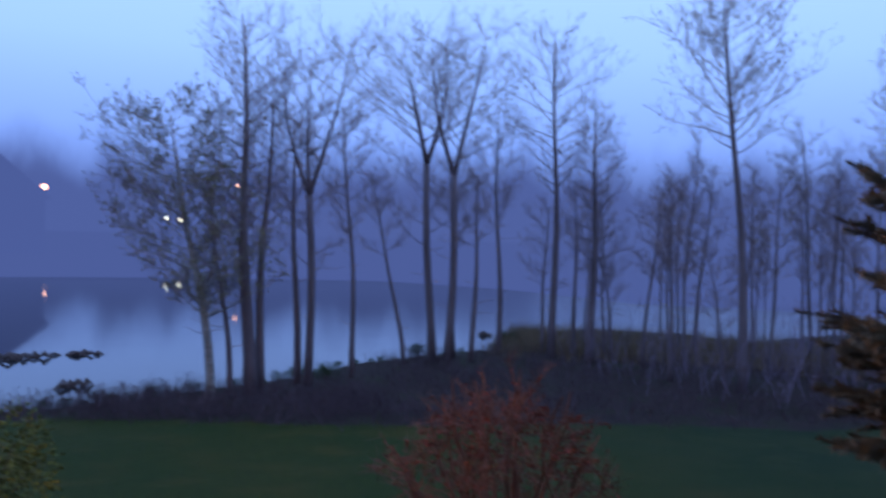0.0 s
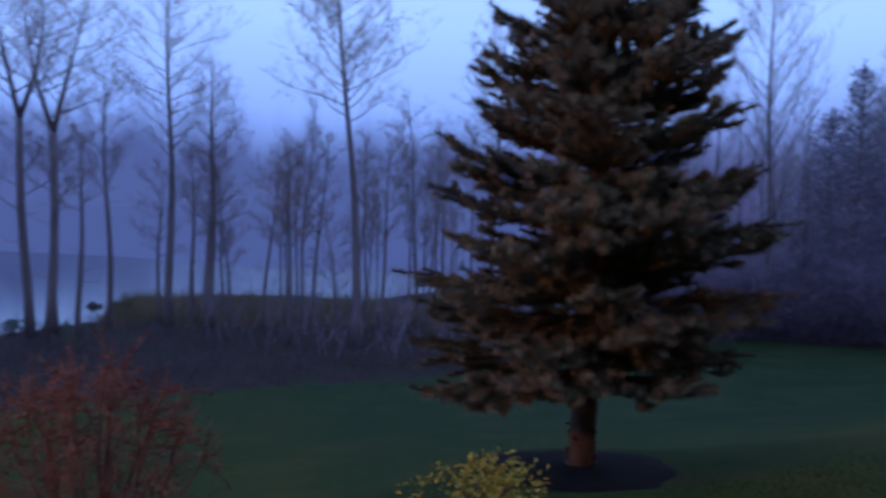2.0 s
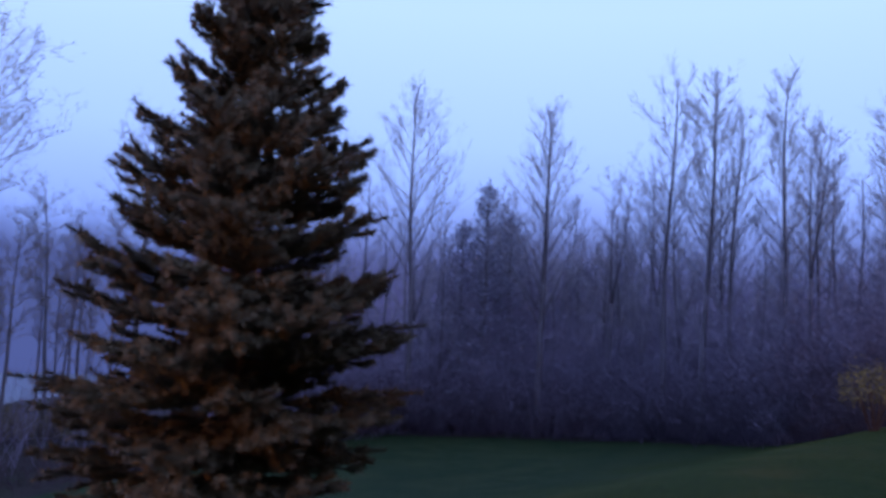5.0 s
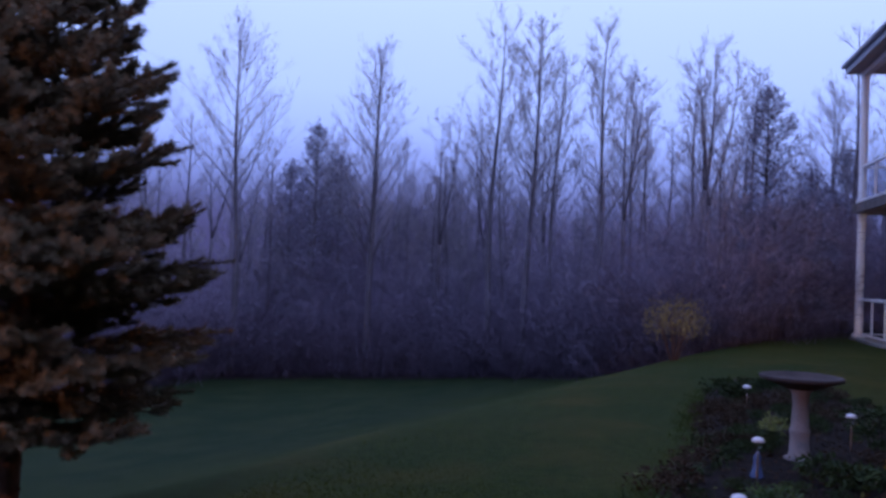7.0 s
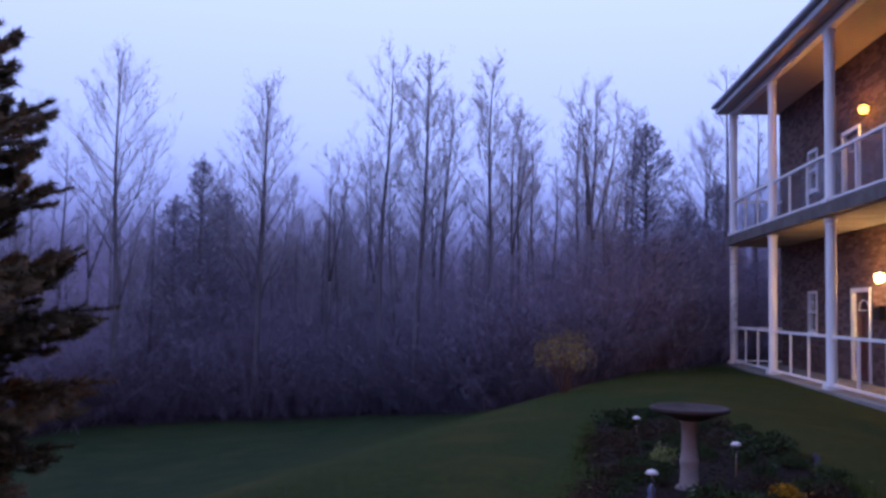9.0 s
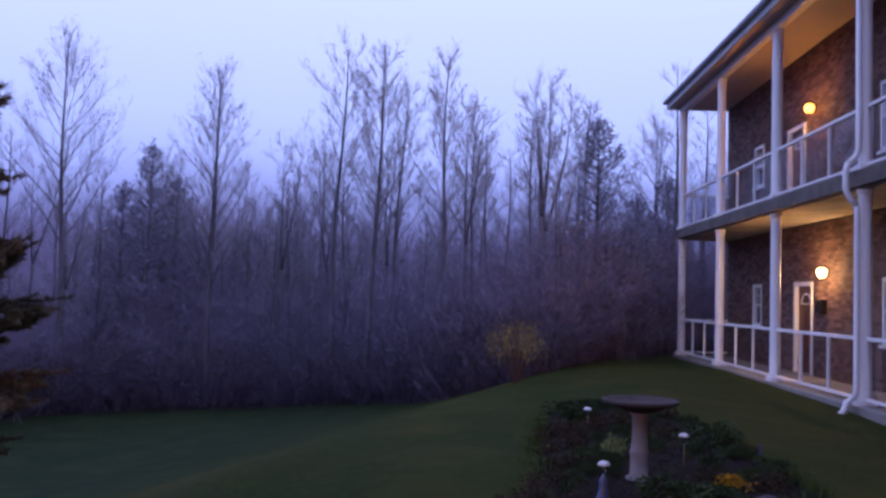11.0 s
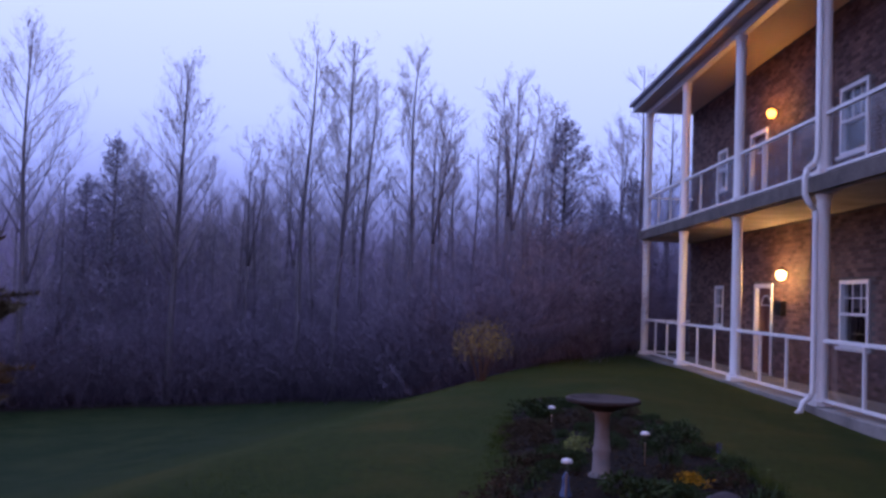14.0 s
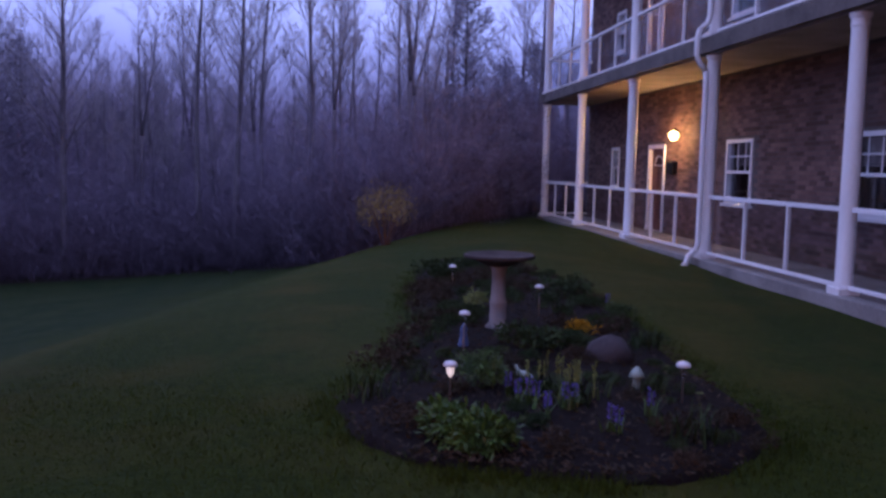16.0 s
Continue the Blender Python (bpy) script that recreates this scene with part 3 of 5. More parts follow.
# bearing, distance, height, trunk radius, lean to the right, crown start, spread, limbs, leaders, fork, leaves, dark?
SHORE_TREES = [
    (12.9, 19.3, 8.6, 0.15, -0.35, 0.42, 1.45, 27, 1, 0.0, 0),
    (12.3, 19.6, 7.2, 0.11, 0.15, 0.45, 1.1, 16, 1, 0.0, 0),
    (9.9, 20.7, 6.8, 0.095, -0.2, 0.55, 0.9, 14, 1, 0.0, 0),
    (9.2, 20.4, 8.5, 0.11, -0.1, 0.5, 1.7, 24, 3, 0.55, 0),
    (6.3, 21.6, 6.9, 0.075, -0.35, 0.5, 1.0, 16, 1, 0.0, 0),
    (2.8, 24.0, 5.6, 0.065, -1.1, 0.55, 0.9, 10, 1, 0.0, 0),
    (0.9, 24.7, 9.5, 0.13, -0.6, 0.52, 2.6, 24, 3, 0.62, 0),
    (-0.1, 24.7, 10.1, 0.13, 0.3, 0.45, 1.9, 27, 2, 0.55, 0),
    (-0.5, 25.4, 6.2, 0.085, -0.3, 0.6, 0.9, 10, 1, 0.0, 0),
    (-1.7, 24.9, 5.8, 0.085, 0.05, 0.55, 0.8, 9, 1, 0.0, 0),
    (-3.5, 26.8, 7.8, 0.09, -0.2, 0.5, 1.3, 17, 1, 0.0, 0),
    (-7.0, 26.1, 10.2, 0.12, -0.15, 0.5, 1.9, 27, 1, 0.0, 0),
    (-9.5, 25.9, 7.9, 0.13, 0.0, 0.38, 1.25, 29, 1, 0.0, 0),
    (-8.5, 26.8, 5.5, 0.075, -0.1, 0.5, 0.8, 10, 1, 0.0, 0),
    (-6.4, 27.5, 4.8, 0.06, 0.1, 0.4, 0.9, 12, 1, 0.0, 0),
    (-11.0, 26.5, 3.2, 0.06, -0.4, 0.5, 0.8, 9, 1, 0.0, 0),
    (-12.9, 25.3, 5.4, 0.055, 0.45, 0.45, 0.8, 12, 1, 0.0, 0),
    (-14.6, 23.1, 5.5, 0.06, -0.05, 0.45, 0.8, 14, 1, 0.0, 0),
    (-16.2, 27.2, 6.2, 0.06, 0.35, 0.45, 0.9, 14, 1, 0.0, 0),
    (-18.0, 23.5, 3.4, 0.05, -0.5, 0.4, 0.8, 10, 1, 0.0, 0),
    (-19.1, 22.2, 10.0, 0.125, -0.75, 0.6, 2.2, 29, 1, 0.0, 2),
    (-20.6, 24.5, 6.0, 0.055, 0.2, 0.45, 0.9, 14, 1, 0.0, 1),
    (-23.1, 30.0, 7.6, 0.07, -0.5, 0.45, 1.1, 17, 1, 0.0, 1),
    (-24.8, 31.0, 6.4, 0.06, -0.1, 0.45, 1.0, 16, 1, 0.0, 1),
    (-28.0, 27.0, 9.6, 0.11, 0.15, 0.5, 1.6, 24, 1, 0.0, 2),
]
for i, (az, r, h, rad, ln, st, spr, li, ld, fk, lf) in enumerate(SHORE_TREES):
    x, y, z = stand(az, r)
    plant_tree(bare_tree(0.97 * h, rad, lean_to(az, ln), st, spr, li, 11 + i, fk, ld, 11, lf, 0.042, rise=0.55, dome=True), pose(x, y, z),
               "tall bare tree with a few young leaves on the pond bank" if lf else "tall bare grey tree on the pond bank", BARK, group="trees along the pond bank")

x, y, z = stand(15.4, 18.7)
plant_tree(bare_tree(6.1, 0.10, lean_to(15.4, -0.95), 0.26, 1.85, 38, 90, 0, 1, 12, 6, 0.048, rise=0.3, dome=True), pose(x, y, z),
           "pale-barked birch with small olive leaves leaning over the pond", BARK_BIRCH, name="birch_tree")
x, y, z = stand(14.2, 19.2)
plant_tree(bare_tree(4.4, 0.07, lean_to(14.2, -0.5), 0.4, 1.0, 9, 91, 0, 1, 8, 2, 0.07), pose(x, y, z), "slender young tree beside the birch on the bank", BARK)

rng = random.Random(3)
sapling_kinds = []
for k in range(4):
    az, r = -10.5 - 4.6 * k, 27 + 1.5 * (k % 2)
    x, y, z = stand(az, r)
    sapling_kinds.append(plant_tree(bare_tree(5.2 + 0.4 * k, 0.045, (rng.uniform(-0.5, 0.5), 0.2), 0.35, 0.9, 13, 130 + k, 0, 1, 9, 0, 0.05, rise=1.2, align=1.0), pose(x, y, z),
                                    "slender bare young tree on the spit by the pond", BARK, group="young trees on the spit"))
for i in range(13):
    az = rng.uniform(-8, -36)
    x, y, z = stand(az, rng.uniform(24, 33))
    copy_thing(rng.choice(sapling_kinds), pose(x, y, z, 0, 0, rng.uniform(0, 360)) @ Matrix.Scale(rng.uniform(0.6, 1.05), 4))

# the wood beyond the lawn: named tall trees, then copies of a few kinds
TALL_WOOD = [
    (-45.3, 25.0, 10.4, 0.095, -0.1, 0.42, 2.6, 20, 1, 0.0, 0),
    (-54.1, 25.0, 9.9, 0.11, 0.1, 0.32, 2.2, 28, 1, 0.0, 0),
    (-62.1, 25.0, 10.6, 0.09, 0.2, 0.4, 2.0, 17, 1, 0.0, 1),
    (-64.5, 25.5, 10.4, 0.10, 0.2, 0.4, 2.0, 22, 1, 0.0, 1),
    (-66.0, 26.0, 9.4, 0.075, 0.3, 0.4, 1.6, 14, 1, 0.0, 0),
    (-68.9, 25.0, 10.0, 0.09, 0.2, 0.4, 1.6, 18, 1, 0.0, 1),
    (-70.9, 26.0, 8.4, 0.075, 0.2, 0.45, 1.4, 14, 1, 0.0, 0),
    (-75.6, 25.0, 8.8, 0.10, 0.1, 0.45, 1.5, 14, 3, 0.52, 0),
    (-83.3, 34.0, 8.6, 0.09, 0.0, 0.45, 1.8, 16, 2, 0.5, 0),
]
for i, (az, r, h, rad, ln, st, spr, li, ld, fk, lf) in enumerate(TALL_WOOD):
    far_r = max(r, float(lawn_edge(az)) + 1.2)
    k = far_r / r
    x, y, z = stand(az, far_r)
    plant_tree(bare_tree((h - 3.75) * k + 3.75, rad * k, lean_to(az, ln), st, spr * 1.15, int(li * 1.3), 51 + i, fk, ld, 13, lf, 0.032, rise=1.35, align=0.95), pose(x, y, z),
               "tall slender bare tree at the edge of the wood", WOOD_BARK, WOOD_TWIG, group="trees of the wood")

rng = random.Random(5)
kinds = []
for k in range(7):
    meshes = bare_tree(7.6 + 0.35 * k, 0.06 + 0.006 * k, (rng.uniform(-0.4, 0.4), rng.uniform(-0.3, 0.3)), 0.22, 1.6, 20, 200 + k, 0.5, 1 + k % 2, 10, 0, 0.04, rise=1.15, align=0.9)
    x, y, z = stand(-47.5 - 6.1 * k, 30 + k % 3)
    kinds.append(plant_tree(meshes, pose(x, y, z), "bare tree standing in the dense dark wood", WOOD_BARK, WOOD_TWIG, group="trees of the wood"))
for i in range(104):
    az = rng.uniform(-37, -97)
    r = min(40, lawn_edge(az) + 2.2 + 12 * rng.random() ** 1.2)
    if az < -80:
        r = max(r, 33 + rng.random() * 7)
    if az > -42:
        r = max(r, 30)
    x, y, z = stand(az, r)
    s = rng.uniform(0.55, 1.0)
    copy_thing(rng.choice(kinds), pose(x, y, z, 0, 0, rng.uniform(0, 360)) @ Matrix.Scale(s, 4))


for az, r, sc in [(-53, 31, 0.85), (-54.8, 30, 0.7), (-55.6, 32, 0.9), (-56.5, 30, 0.8), (-57.4, 33, 0.95), (-58.3, 30.5, 0.75), (-59.2, 32, 0.9), (-60, 30, 0.8), (-60.9, 33, 0.95),
                  (-47, 31, 0.75), (-46.2, 33, 0.8), (-72.2, 28, 0.8), (-73.6, 30, 0.9)]:
    x, y, z = stand(az, r)
    copy_thing(rng.choice(kinds), pose(x, y, z, 0, 0, rng.uniform(0, 360)) @ Matrix.Scale(sc, 4))


def conifer(height, width, seed, bare=0.10, point=0.62, dense=13):
    """A distant pine or cedar: trunk and ragged tiers of needle sprays."""
    rng = random.Random(seed)
    wood, green = Mesh(), Mesh()
    wood.tube([(0, 0, -0.1), (0.03, 0, height * 0.5), (0, 0, height)], [0.1, 0.06, 0.01], 6)
    count = int(height * dense)
    for k in range(count):
        rel = (k + rng.random()) / count
        z = height * (bare + (0.97 - bare) * rel)
        w = width * (1 - rel) ** point * rng.uniform(0.45, 1.1) + 0.12
        a = k * 2.4 + rng.uniform(-0.5, 0.5)
        d = Vector((math.cos(a), math.sin(a), 0.05 + 0.65 * rel))
        pts = bend_path((0, 0, z), d, w, 4, rng, 0.1, 0.06)
        wood.tube(pts, taper(0.016, 0.004, 5), 3, False)
        for j in range(24 + int(34 * w)):
            p = pts[0].lerp(pts[-1], 1 - 0.85 * rng.random() ** 1.4) + unit(rng) * 0.11
            green.leaf(p, (unit(rng) + d * 0.6 + Vector((0, 0, 0.4))).normalized(), unit(rng), rng.uniform(0.12, 0.25), 0.034)
    for _ in range(40):                              # the leading shoot
        p = Vector((0, 0, height * rng.uniform(0.93, 1.02)))
        green.leaf(p, (unit(rng) + Vector((0, 0, 0.8))).normalized(), unit(rng), 0.16, 0.03)
    return wood, green


for az, r, h, w, sd in [(-79.4, 27.0, 7.5, 2.5, 1), (-82.0, 31.0, 5.4, 1.7, 2), (-83.9, 31.5, 6.0, 1.6, 3), (-77.2, 27.0, 4.0, 1.3, 4), (-80.6, 26.0, 3.6, 1.4, 5),
                         (-82.6, 28.0, 3.6, 1.4, 6), (-50.3, 30.0, 8.6, 2.0, 7), (-48.7, 30.5, 7.2, 2.0, 8), (-51.9, 31.0, 7.6, 2.1, 9), (-56.4, 33.0, 6.0, 1.9, 15), (-73.4, 27.0, 3.6, 1.5, 10), (-78.2, 24.5, 3.9, 1.7, 11), (-80.0, 24.5, 3.6, 1.8, 12), (-81.6, 26.5, 3.9, 1.8, 13), (-83.4, 29.5, 4.2, 1.8, 14)]:
    x, y, z = stand(az, r)
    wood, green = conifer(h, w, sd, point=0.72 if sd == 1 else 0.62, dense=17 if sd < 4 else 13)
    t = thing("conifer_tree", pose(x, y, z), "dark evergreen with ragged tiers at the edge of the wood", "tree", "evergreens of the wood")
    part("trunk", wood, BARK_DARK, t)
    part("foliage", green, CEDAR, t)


def brush(name, places, height, stems, seed, mat, label, spread=0.5, twig=5, tilt=0.25, thick=0.009):
    """Undergrowth: thin upright stems with side twigs over the given places, one object."""
    rng = random.Random(seed)
    m = Mesh()
    for x, y in places:
        for _ in range(stems):
            px, py = x + rng.gauss(0, spread), y + rng.gauss(0, spread)
            h = height * rng.uniform(0.45, 1.15)
            p = Vector((px, py, gz(px, py) - 0.05))
            tip = p + Vector((rng.gauss(0, tilt) * h, rng.gauss(0, tilt) * h, h))
            mid = p.lerp(tip, 0.5) + unit(rng) * 0.05 * h
            m.tube([p, mid, tip], [thick, thick * 0.7, 0.003], 3, False)
            for _ in range(twig):
                q = mid.lerp(tip, rng.uniform(-0.6, 0.95))
                d = Vector((rng.gauss(0, 1), rng.gauss(0, 1), rng.uniform(0.0, 1.6))).normalized() * h * rng.uniform(0.10, 0.30)
                m.add([tuple(q), tuple(q + d), tuple(q + d * 0.4 + unit(rng) * 0.012)], [(0, 1, 2)])
    return single(name, m, mat, pose(0, 0, 0), label, "undergrowth", kind="stuff")


rng = random.Random(8)
places = []
for _ in range(520):
    az = rng.uniform(-33, -92)
    r = lawn_edge(az) + 1.2 + 9 * rng.random() ** 1.4
    if az < -83:
        r = max(r, 29)
    places.append(polar(az, r))
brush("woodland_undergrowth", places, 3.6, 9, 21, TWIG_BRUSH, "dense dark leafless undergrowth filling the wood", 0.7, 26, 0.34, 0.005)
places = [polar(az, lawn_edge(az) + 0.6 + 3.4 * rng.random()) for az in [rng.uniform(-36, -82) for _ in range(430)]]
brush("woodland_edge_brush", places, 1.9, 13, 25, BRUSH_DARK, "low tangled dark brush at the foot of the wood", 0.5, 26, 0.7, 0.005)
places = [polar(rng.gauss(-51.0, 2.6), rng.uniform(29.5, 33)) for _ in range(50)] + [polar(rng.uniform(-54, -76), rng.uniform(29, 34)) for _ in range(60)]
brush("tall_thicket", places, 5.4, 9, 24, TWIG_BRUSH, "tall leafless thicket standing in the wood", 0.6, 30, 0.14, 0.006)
places = [polar(az, lawn_edge(az) + 0.3 + (3.0 if az > 4 else 10.0) * rng.random()) for az in [rng.uniform(33, -36) for _ in range(520)]]
brush("bank_brush", places, 0.45, 13, 22, BANK_WEEDS, "low dead brush and weeds along the bank", 0.45, 7, 0.5, 0.006)
places = [polar(az, 21 + 9 * rng.random()) for az in [rng.uniform(-8, -36) for _ in range(90)]]
brush("bank_saplings", places, 2.0, 3, 23, TWIG_BRUSH, "thin bare saplings behind the pond bank", 0.7, 9)


def blades(name, places, count, spread, h, w, mat, label, category, seed, lean=0.35):
    rng = random.Random(seed)
    m = Mesh()
    for x, y in places:
        for _ in range(count):
            px, py = x + rng.gauss(0, spread), y + rng.gauss(0, spread)
            p = Vector((px, py, gz(px, py) - 0.02))
            a, hh = rng.uniform(0, 6.28), h * rng.uniform(0.5, 1.2)
            s = Vector((math.cos(a), math.sin(a), 0)) * w * 0.5
            tip = p + Vector((rng.gauss(0, lean), rng.gauss(0, lean), 1)).normalized() * hh
            m.add([tuple(p - s), tuple(p + s), tuple(tip)], [(0, 1, 2)])
    return single(name, m, mat, pose(0, 0, 0), label, category, kind="stuff")


places = [polar(az, rng.uniform(26, 33)) for az in [rng.uniform(-3.5, -29) for _ in range(260)]]
blades("dead_reeds", places, 34, 0.4, 0.5, 0.025, REED, "straw-brown dead reeds on the spit by the pond", "reeds", 31, 0.22)


# ---------------------------------------------------------------- shrubs
def leafy_shrub(rx, ry, h, n, size, seed, hollow=0.45, clump=0, lift=0.0):
    """Stems and leaves filling a rounded, uneven crown."""
    rng = random.Random(seed)
    wood, green = [], Mesh()
    centres = [(rng.uniform(-0.6, 0.6) * rx, rng.uniform(-0.6, 0.6) * ry, h * rng.uniform(0.35 + lift, 0.75 + 0.3 * lift), rng.uniform(0.35, 0.6)) for _ in range(clump or 7)]
    for cx, cy, cz, cr in centres:
        pts = [Vector((cx * 0.1, cy * 0.1, -0.05)), Vector((cx * 0.5, cy * 0.5, cz * 0.5)), Vector((cx, cy, cz))]
        one = Mesh().tube(pts, [0.014, 0.010, 0.004], 4, False)
        wood.append(one)
        for _ in range(n // len(centres)):
            d = unit(rng)
            q = Vector((cx + d.x * cr * rx, cy + d.y * cr * ry, cz + d.z * cr * h * 0.7)) * 1.0
            q = Vector((cx, cy, cz)).lerp(q, hollow + (1 - hollow) * rng.random())
            if q.z < 0.02:
                q.z = 0.02 + 0.1 * rng.random()
            green.leaf(q, (d + unit(rng) * 0.8).normalized(), unit(rng), size * rng.uniform(0.6, 1.3), size * 0.6)
    return wood, green


def plant_shrub(name, meshes, where, label, stem_mat, leaf_mat, category="shrub", group=""):
    t = thing(name, where, label, category, group)
    for s in meshes[0] if isinstance(meshes[0], list) and stem_mat else ([meshes[0]] if stem_mat else []):
        part("stem", s, stem_mat, t)
    part("foliage", meshes[1], leaf_mat, t)
    return t


def at_ground(x, y, sink=0.03, turn=0):
    return pose(x, y, gz(x, y) - sink, 0, 0, turn)


def twiggy_bush(seed=3):
    """Reddish stems fanning up from the ground, with tiny red leaves at the ends."""
    rng = random.Random(seed)
    wood, green = Mesh(), Mesh()
    for k in range(24):
        a = k * 2.4 + rng.uniform(-0.3, 0.3)
        f = math.sqrt((k + 0.5) / 24)
        foot = Vector((math.cos(a) * 0.20 * f, math.sin(a) * 0.20 * f, -0.05))
        end = Vector((math.cos(a) * 0.66 * f, math.sin(a) * 0.66 * f, 1.25 * math.sqrt(1 - (0.86 * f) ** 2) * rng.uniform(0.88, 1.05)))
        knee = Vector((foot.x * 1.4 + end.x * 0.25, foot.y * 1.4 + end.y * 0.25, end.z * 0.62))
        pts = [foot.lerp(knee, s / 7).lerp(knee.lerp(end, s / 7), s / 7) + unit(rng) * 0.022 * (s > 0) for s in range(8)]
        wood.tube(pts, taper(rng.uniform(0.011, 0.019), 0.004, 8), 5, False)
        for j in range(17):
            t = 1 - 0.72 * rng.random() ** 1.5
            q = pts[int(t * 6)].lerp(pts[int(t * 6) + 1], rng.random())
            away = Vector((q.x, q.y, 0)) * 0.9
            e = (away + Vector((0, 0, 0.35)) + unit(rng) * 0.85).normalized()
            tp = bend_path(q, e, rng.uniform(0.10, 0.30), 4, rng, 0.2, -0.05)
            wood.tube(tp, taper(0.0042, 0.0016, 5), 3, False)
            for _ in range(8):
                i = rng.randrange(1, 4)
                p = tp[i].lerp(tp[i + 1], rng.random())
                if p.z > 0.55 + 0.35 * rng.random():
                    green.leaf(p, unit(rng), unit(rng), rng.uniform(0.016, 0.036), 0.018)
                f = p + (unit(rng) + Vector((0, 0, 0.5))).normalized() * rng.uniform(0.03, 0.12)
                wood.tube([p, f], [0.0018, 0.001], 3, False)
    return wood, green


bx, by = polar(-2.1, 4.5)
plant_shrub("red_twig_bush", twiggy_bush(), at_ground(bx, by) @ Matrix.Diagonal((1.02, 1.02, 0.97, 1)), "nearly bare bush with reddish stems and tiny red leaves", RED_STEM, RED_LEAF)
bx, by = polar(-26.6, 4.4)
plant_shrub("golden_shrub", leafy_shrub(0.34, 0.36, 0.33, 800, 0.036, 41), at_ground(bx, by), "low golden-leaved shrub on the lawn", BARK_DARK, GOLD_LEAF)
bx, by = polar(29.3, 8.3)
plant_shrub("olive_shrub", leafy_shrub(0.85, 0.85, 1.35, 2600, 0.06, 42), at_ground(bx, by), "rounded olive-green shrub on the sloping lawn", BARK_DARK, OLIVE_LEAF)
bx, by = polar(19.6, 4.6)
plant_shrub("red_shrub", leafy_shrub(0.36, 0.36, 0.52, 900, 0.035, 43), at_ground(bx, by), "small dark-red leafy shrub on the lawn", RED_STEM, RED_LEAF)
bx, by = polar(-74.3, 17.4)
plant_shrub("forsythia_bush", leafy_shrub(0.76, 0.66, 1.18, 1700, 0.045, 44, clump=18, lift=0.22), at_ground(bx, by), "yellow-flowering bush at the edge of the dark wood", RED_STEM, DULL_GOLD)

shrub_kinds = [leafy_shrub(0.7, 0.6, 0.8, 700, 0.09, 60 + k) for k in range(3)]
first = []
rng = random.Random(12)
for k in range(3):
    bx, by = polar(7.9 - 6 * k, 21.5 + 4.0 * k)
    first.append(plant_shrub("bank_shrub", shrub_kinds[k], at_ground(bx, by) @ Matrix.Scale(0.55, 4), "low dark green shrub on the pond bank", BARK_DARK, DARK_LEAF, group="shrubs on the pond bank"))
for az, r in [(25.2, 20), (23.1, 20), (21.2, 20), (19.3, 20), (16.5, 20), (13, 22), (10, 22), (8.2, 24), (6, 25), (4.2, 26), (2.2, 27), (0.2, 28), (24, 20.2), (22, 20.5), (20.2, 20.3), (17.5, 20.6), (14, 21), (11, 22.2), (9.2, 22.5), (7.2, 23.5), (5, 24.5), (3.5, 25.5), (1.2, 27), (-1, 28.2), (-3.2, 30.5), (-3.8, 31.5), (-5.5, 33), (-8, 33.5), (-11, 34), (-14, 33.5), (26.5, 19.5), (19, 19.4), (12, 20.6)]:
    bx, by = polar(az, min(r, shore_near(az) - 0.7))
    copy_thing(first[rng.randrange(3)], at_ground(bx, by, 0.05, rng.uniform(0, 360)) @ Matrix.Scale(rng.uniform(0.4, 0.75) * (0.75 if az < 9 else 1), 4))


# ---------------------------------------------------------------- spruce
def spruce_branch(length, seed):
    """One bough: a stem with side shoots, each ringed with needles."""
    rng = random.Random(seed)
    wood, green = Mesh(), Mesh()

    def shoot(pts, r, dense):
        wood.tube(pts, taper(r, 0.003, len(pts)), 4, False)
        for i in range(len(pts) - 1):
            a, b = pts[i], pts[i + 1]
            d = (b - a).normalized()
            for _ in range(max(2, int((b - a).length * dense))):
                p = a.lerp(b, rng.random())
                o = d.cross(unit(rng)).normalized()
                e = (o + d * rng.uniform(0.3, 0.9) + Vector((0, 0, 0.12))).normalized()
                n = rng.uniform(0.044, 0.068)
                s = d.cross(o) * 0.0062
                green.add([tuple(p - s), tuple(p + s), tuple(p + e * n)], [(0, 1, 2)])

    n = 8
    main = []
    for i in range(n + 1):
        t = i / n
        main.append(Vector((length * t, 0.03 * math.sin(5 * t + seed), length * (-0.13 * t + 0.27 * t ** 2.4))))
    shoot(main, 0.013 * max(0.5, length), 430)
    k = max(7, int(length * 13))
    for i in range(k):
        t = 0.16 + 0.80 * (i + rng.random() * 0.6) / k
        f = t * n
        p = main[int(f)].lerp(main[min(int(f) + 1, n)], f - int(f))
        side = 1 if i % 2 else -1
        L = (0.11 + 0.40 * length * (1 - t) ** 0.75 * min(1, t * 3.2)) * rng.uniform(0.75, 1.15)
        d = Vector((0.85, side * rng.uniform(0.5, 0.85), rng.uniform(-0.30, 0.30)))
        pts = bend_path(p, d, L, 4, rng, 0.06, 0.07)
        shoot(pts, 0.006, 430)
        for j in range(int(L / 0.085)):
            q = pts[min(3, int(rng.uniform(0.4, 4)))].lerp(pts[-1], rng.random() * 0.4)
            e = (d.normalized() + Vector((0.35, rng.choice((-1, 1)) * 0.6, rng.uniform(0.0, 0.5)))).normalized()
            shoot(bend_path(q, e, rng.uniform(0.08, 0.17), 2, rng, 0.05, 0.06), 0.004, 440)
    return wood, green


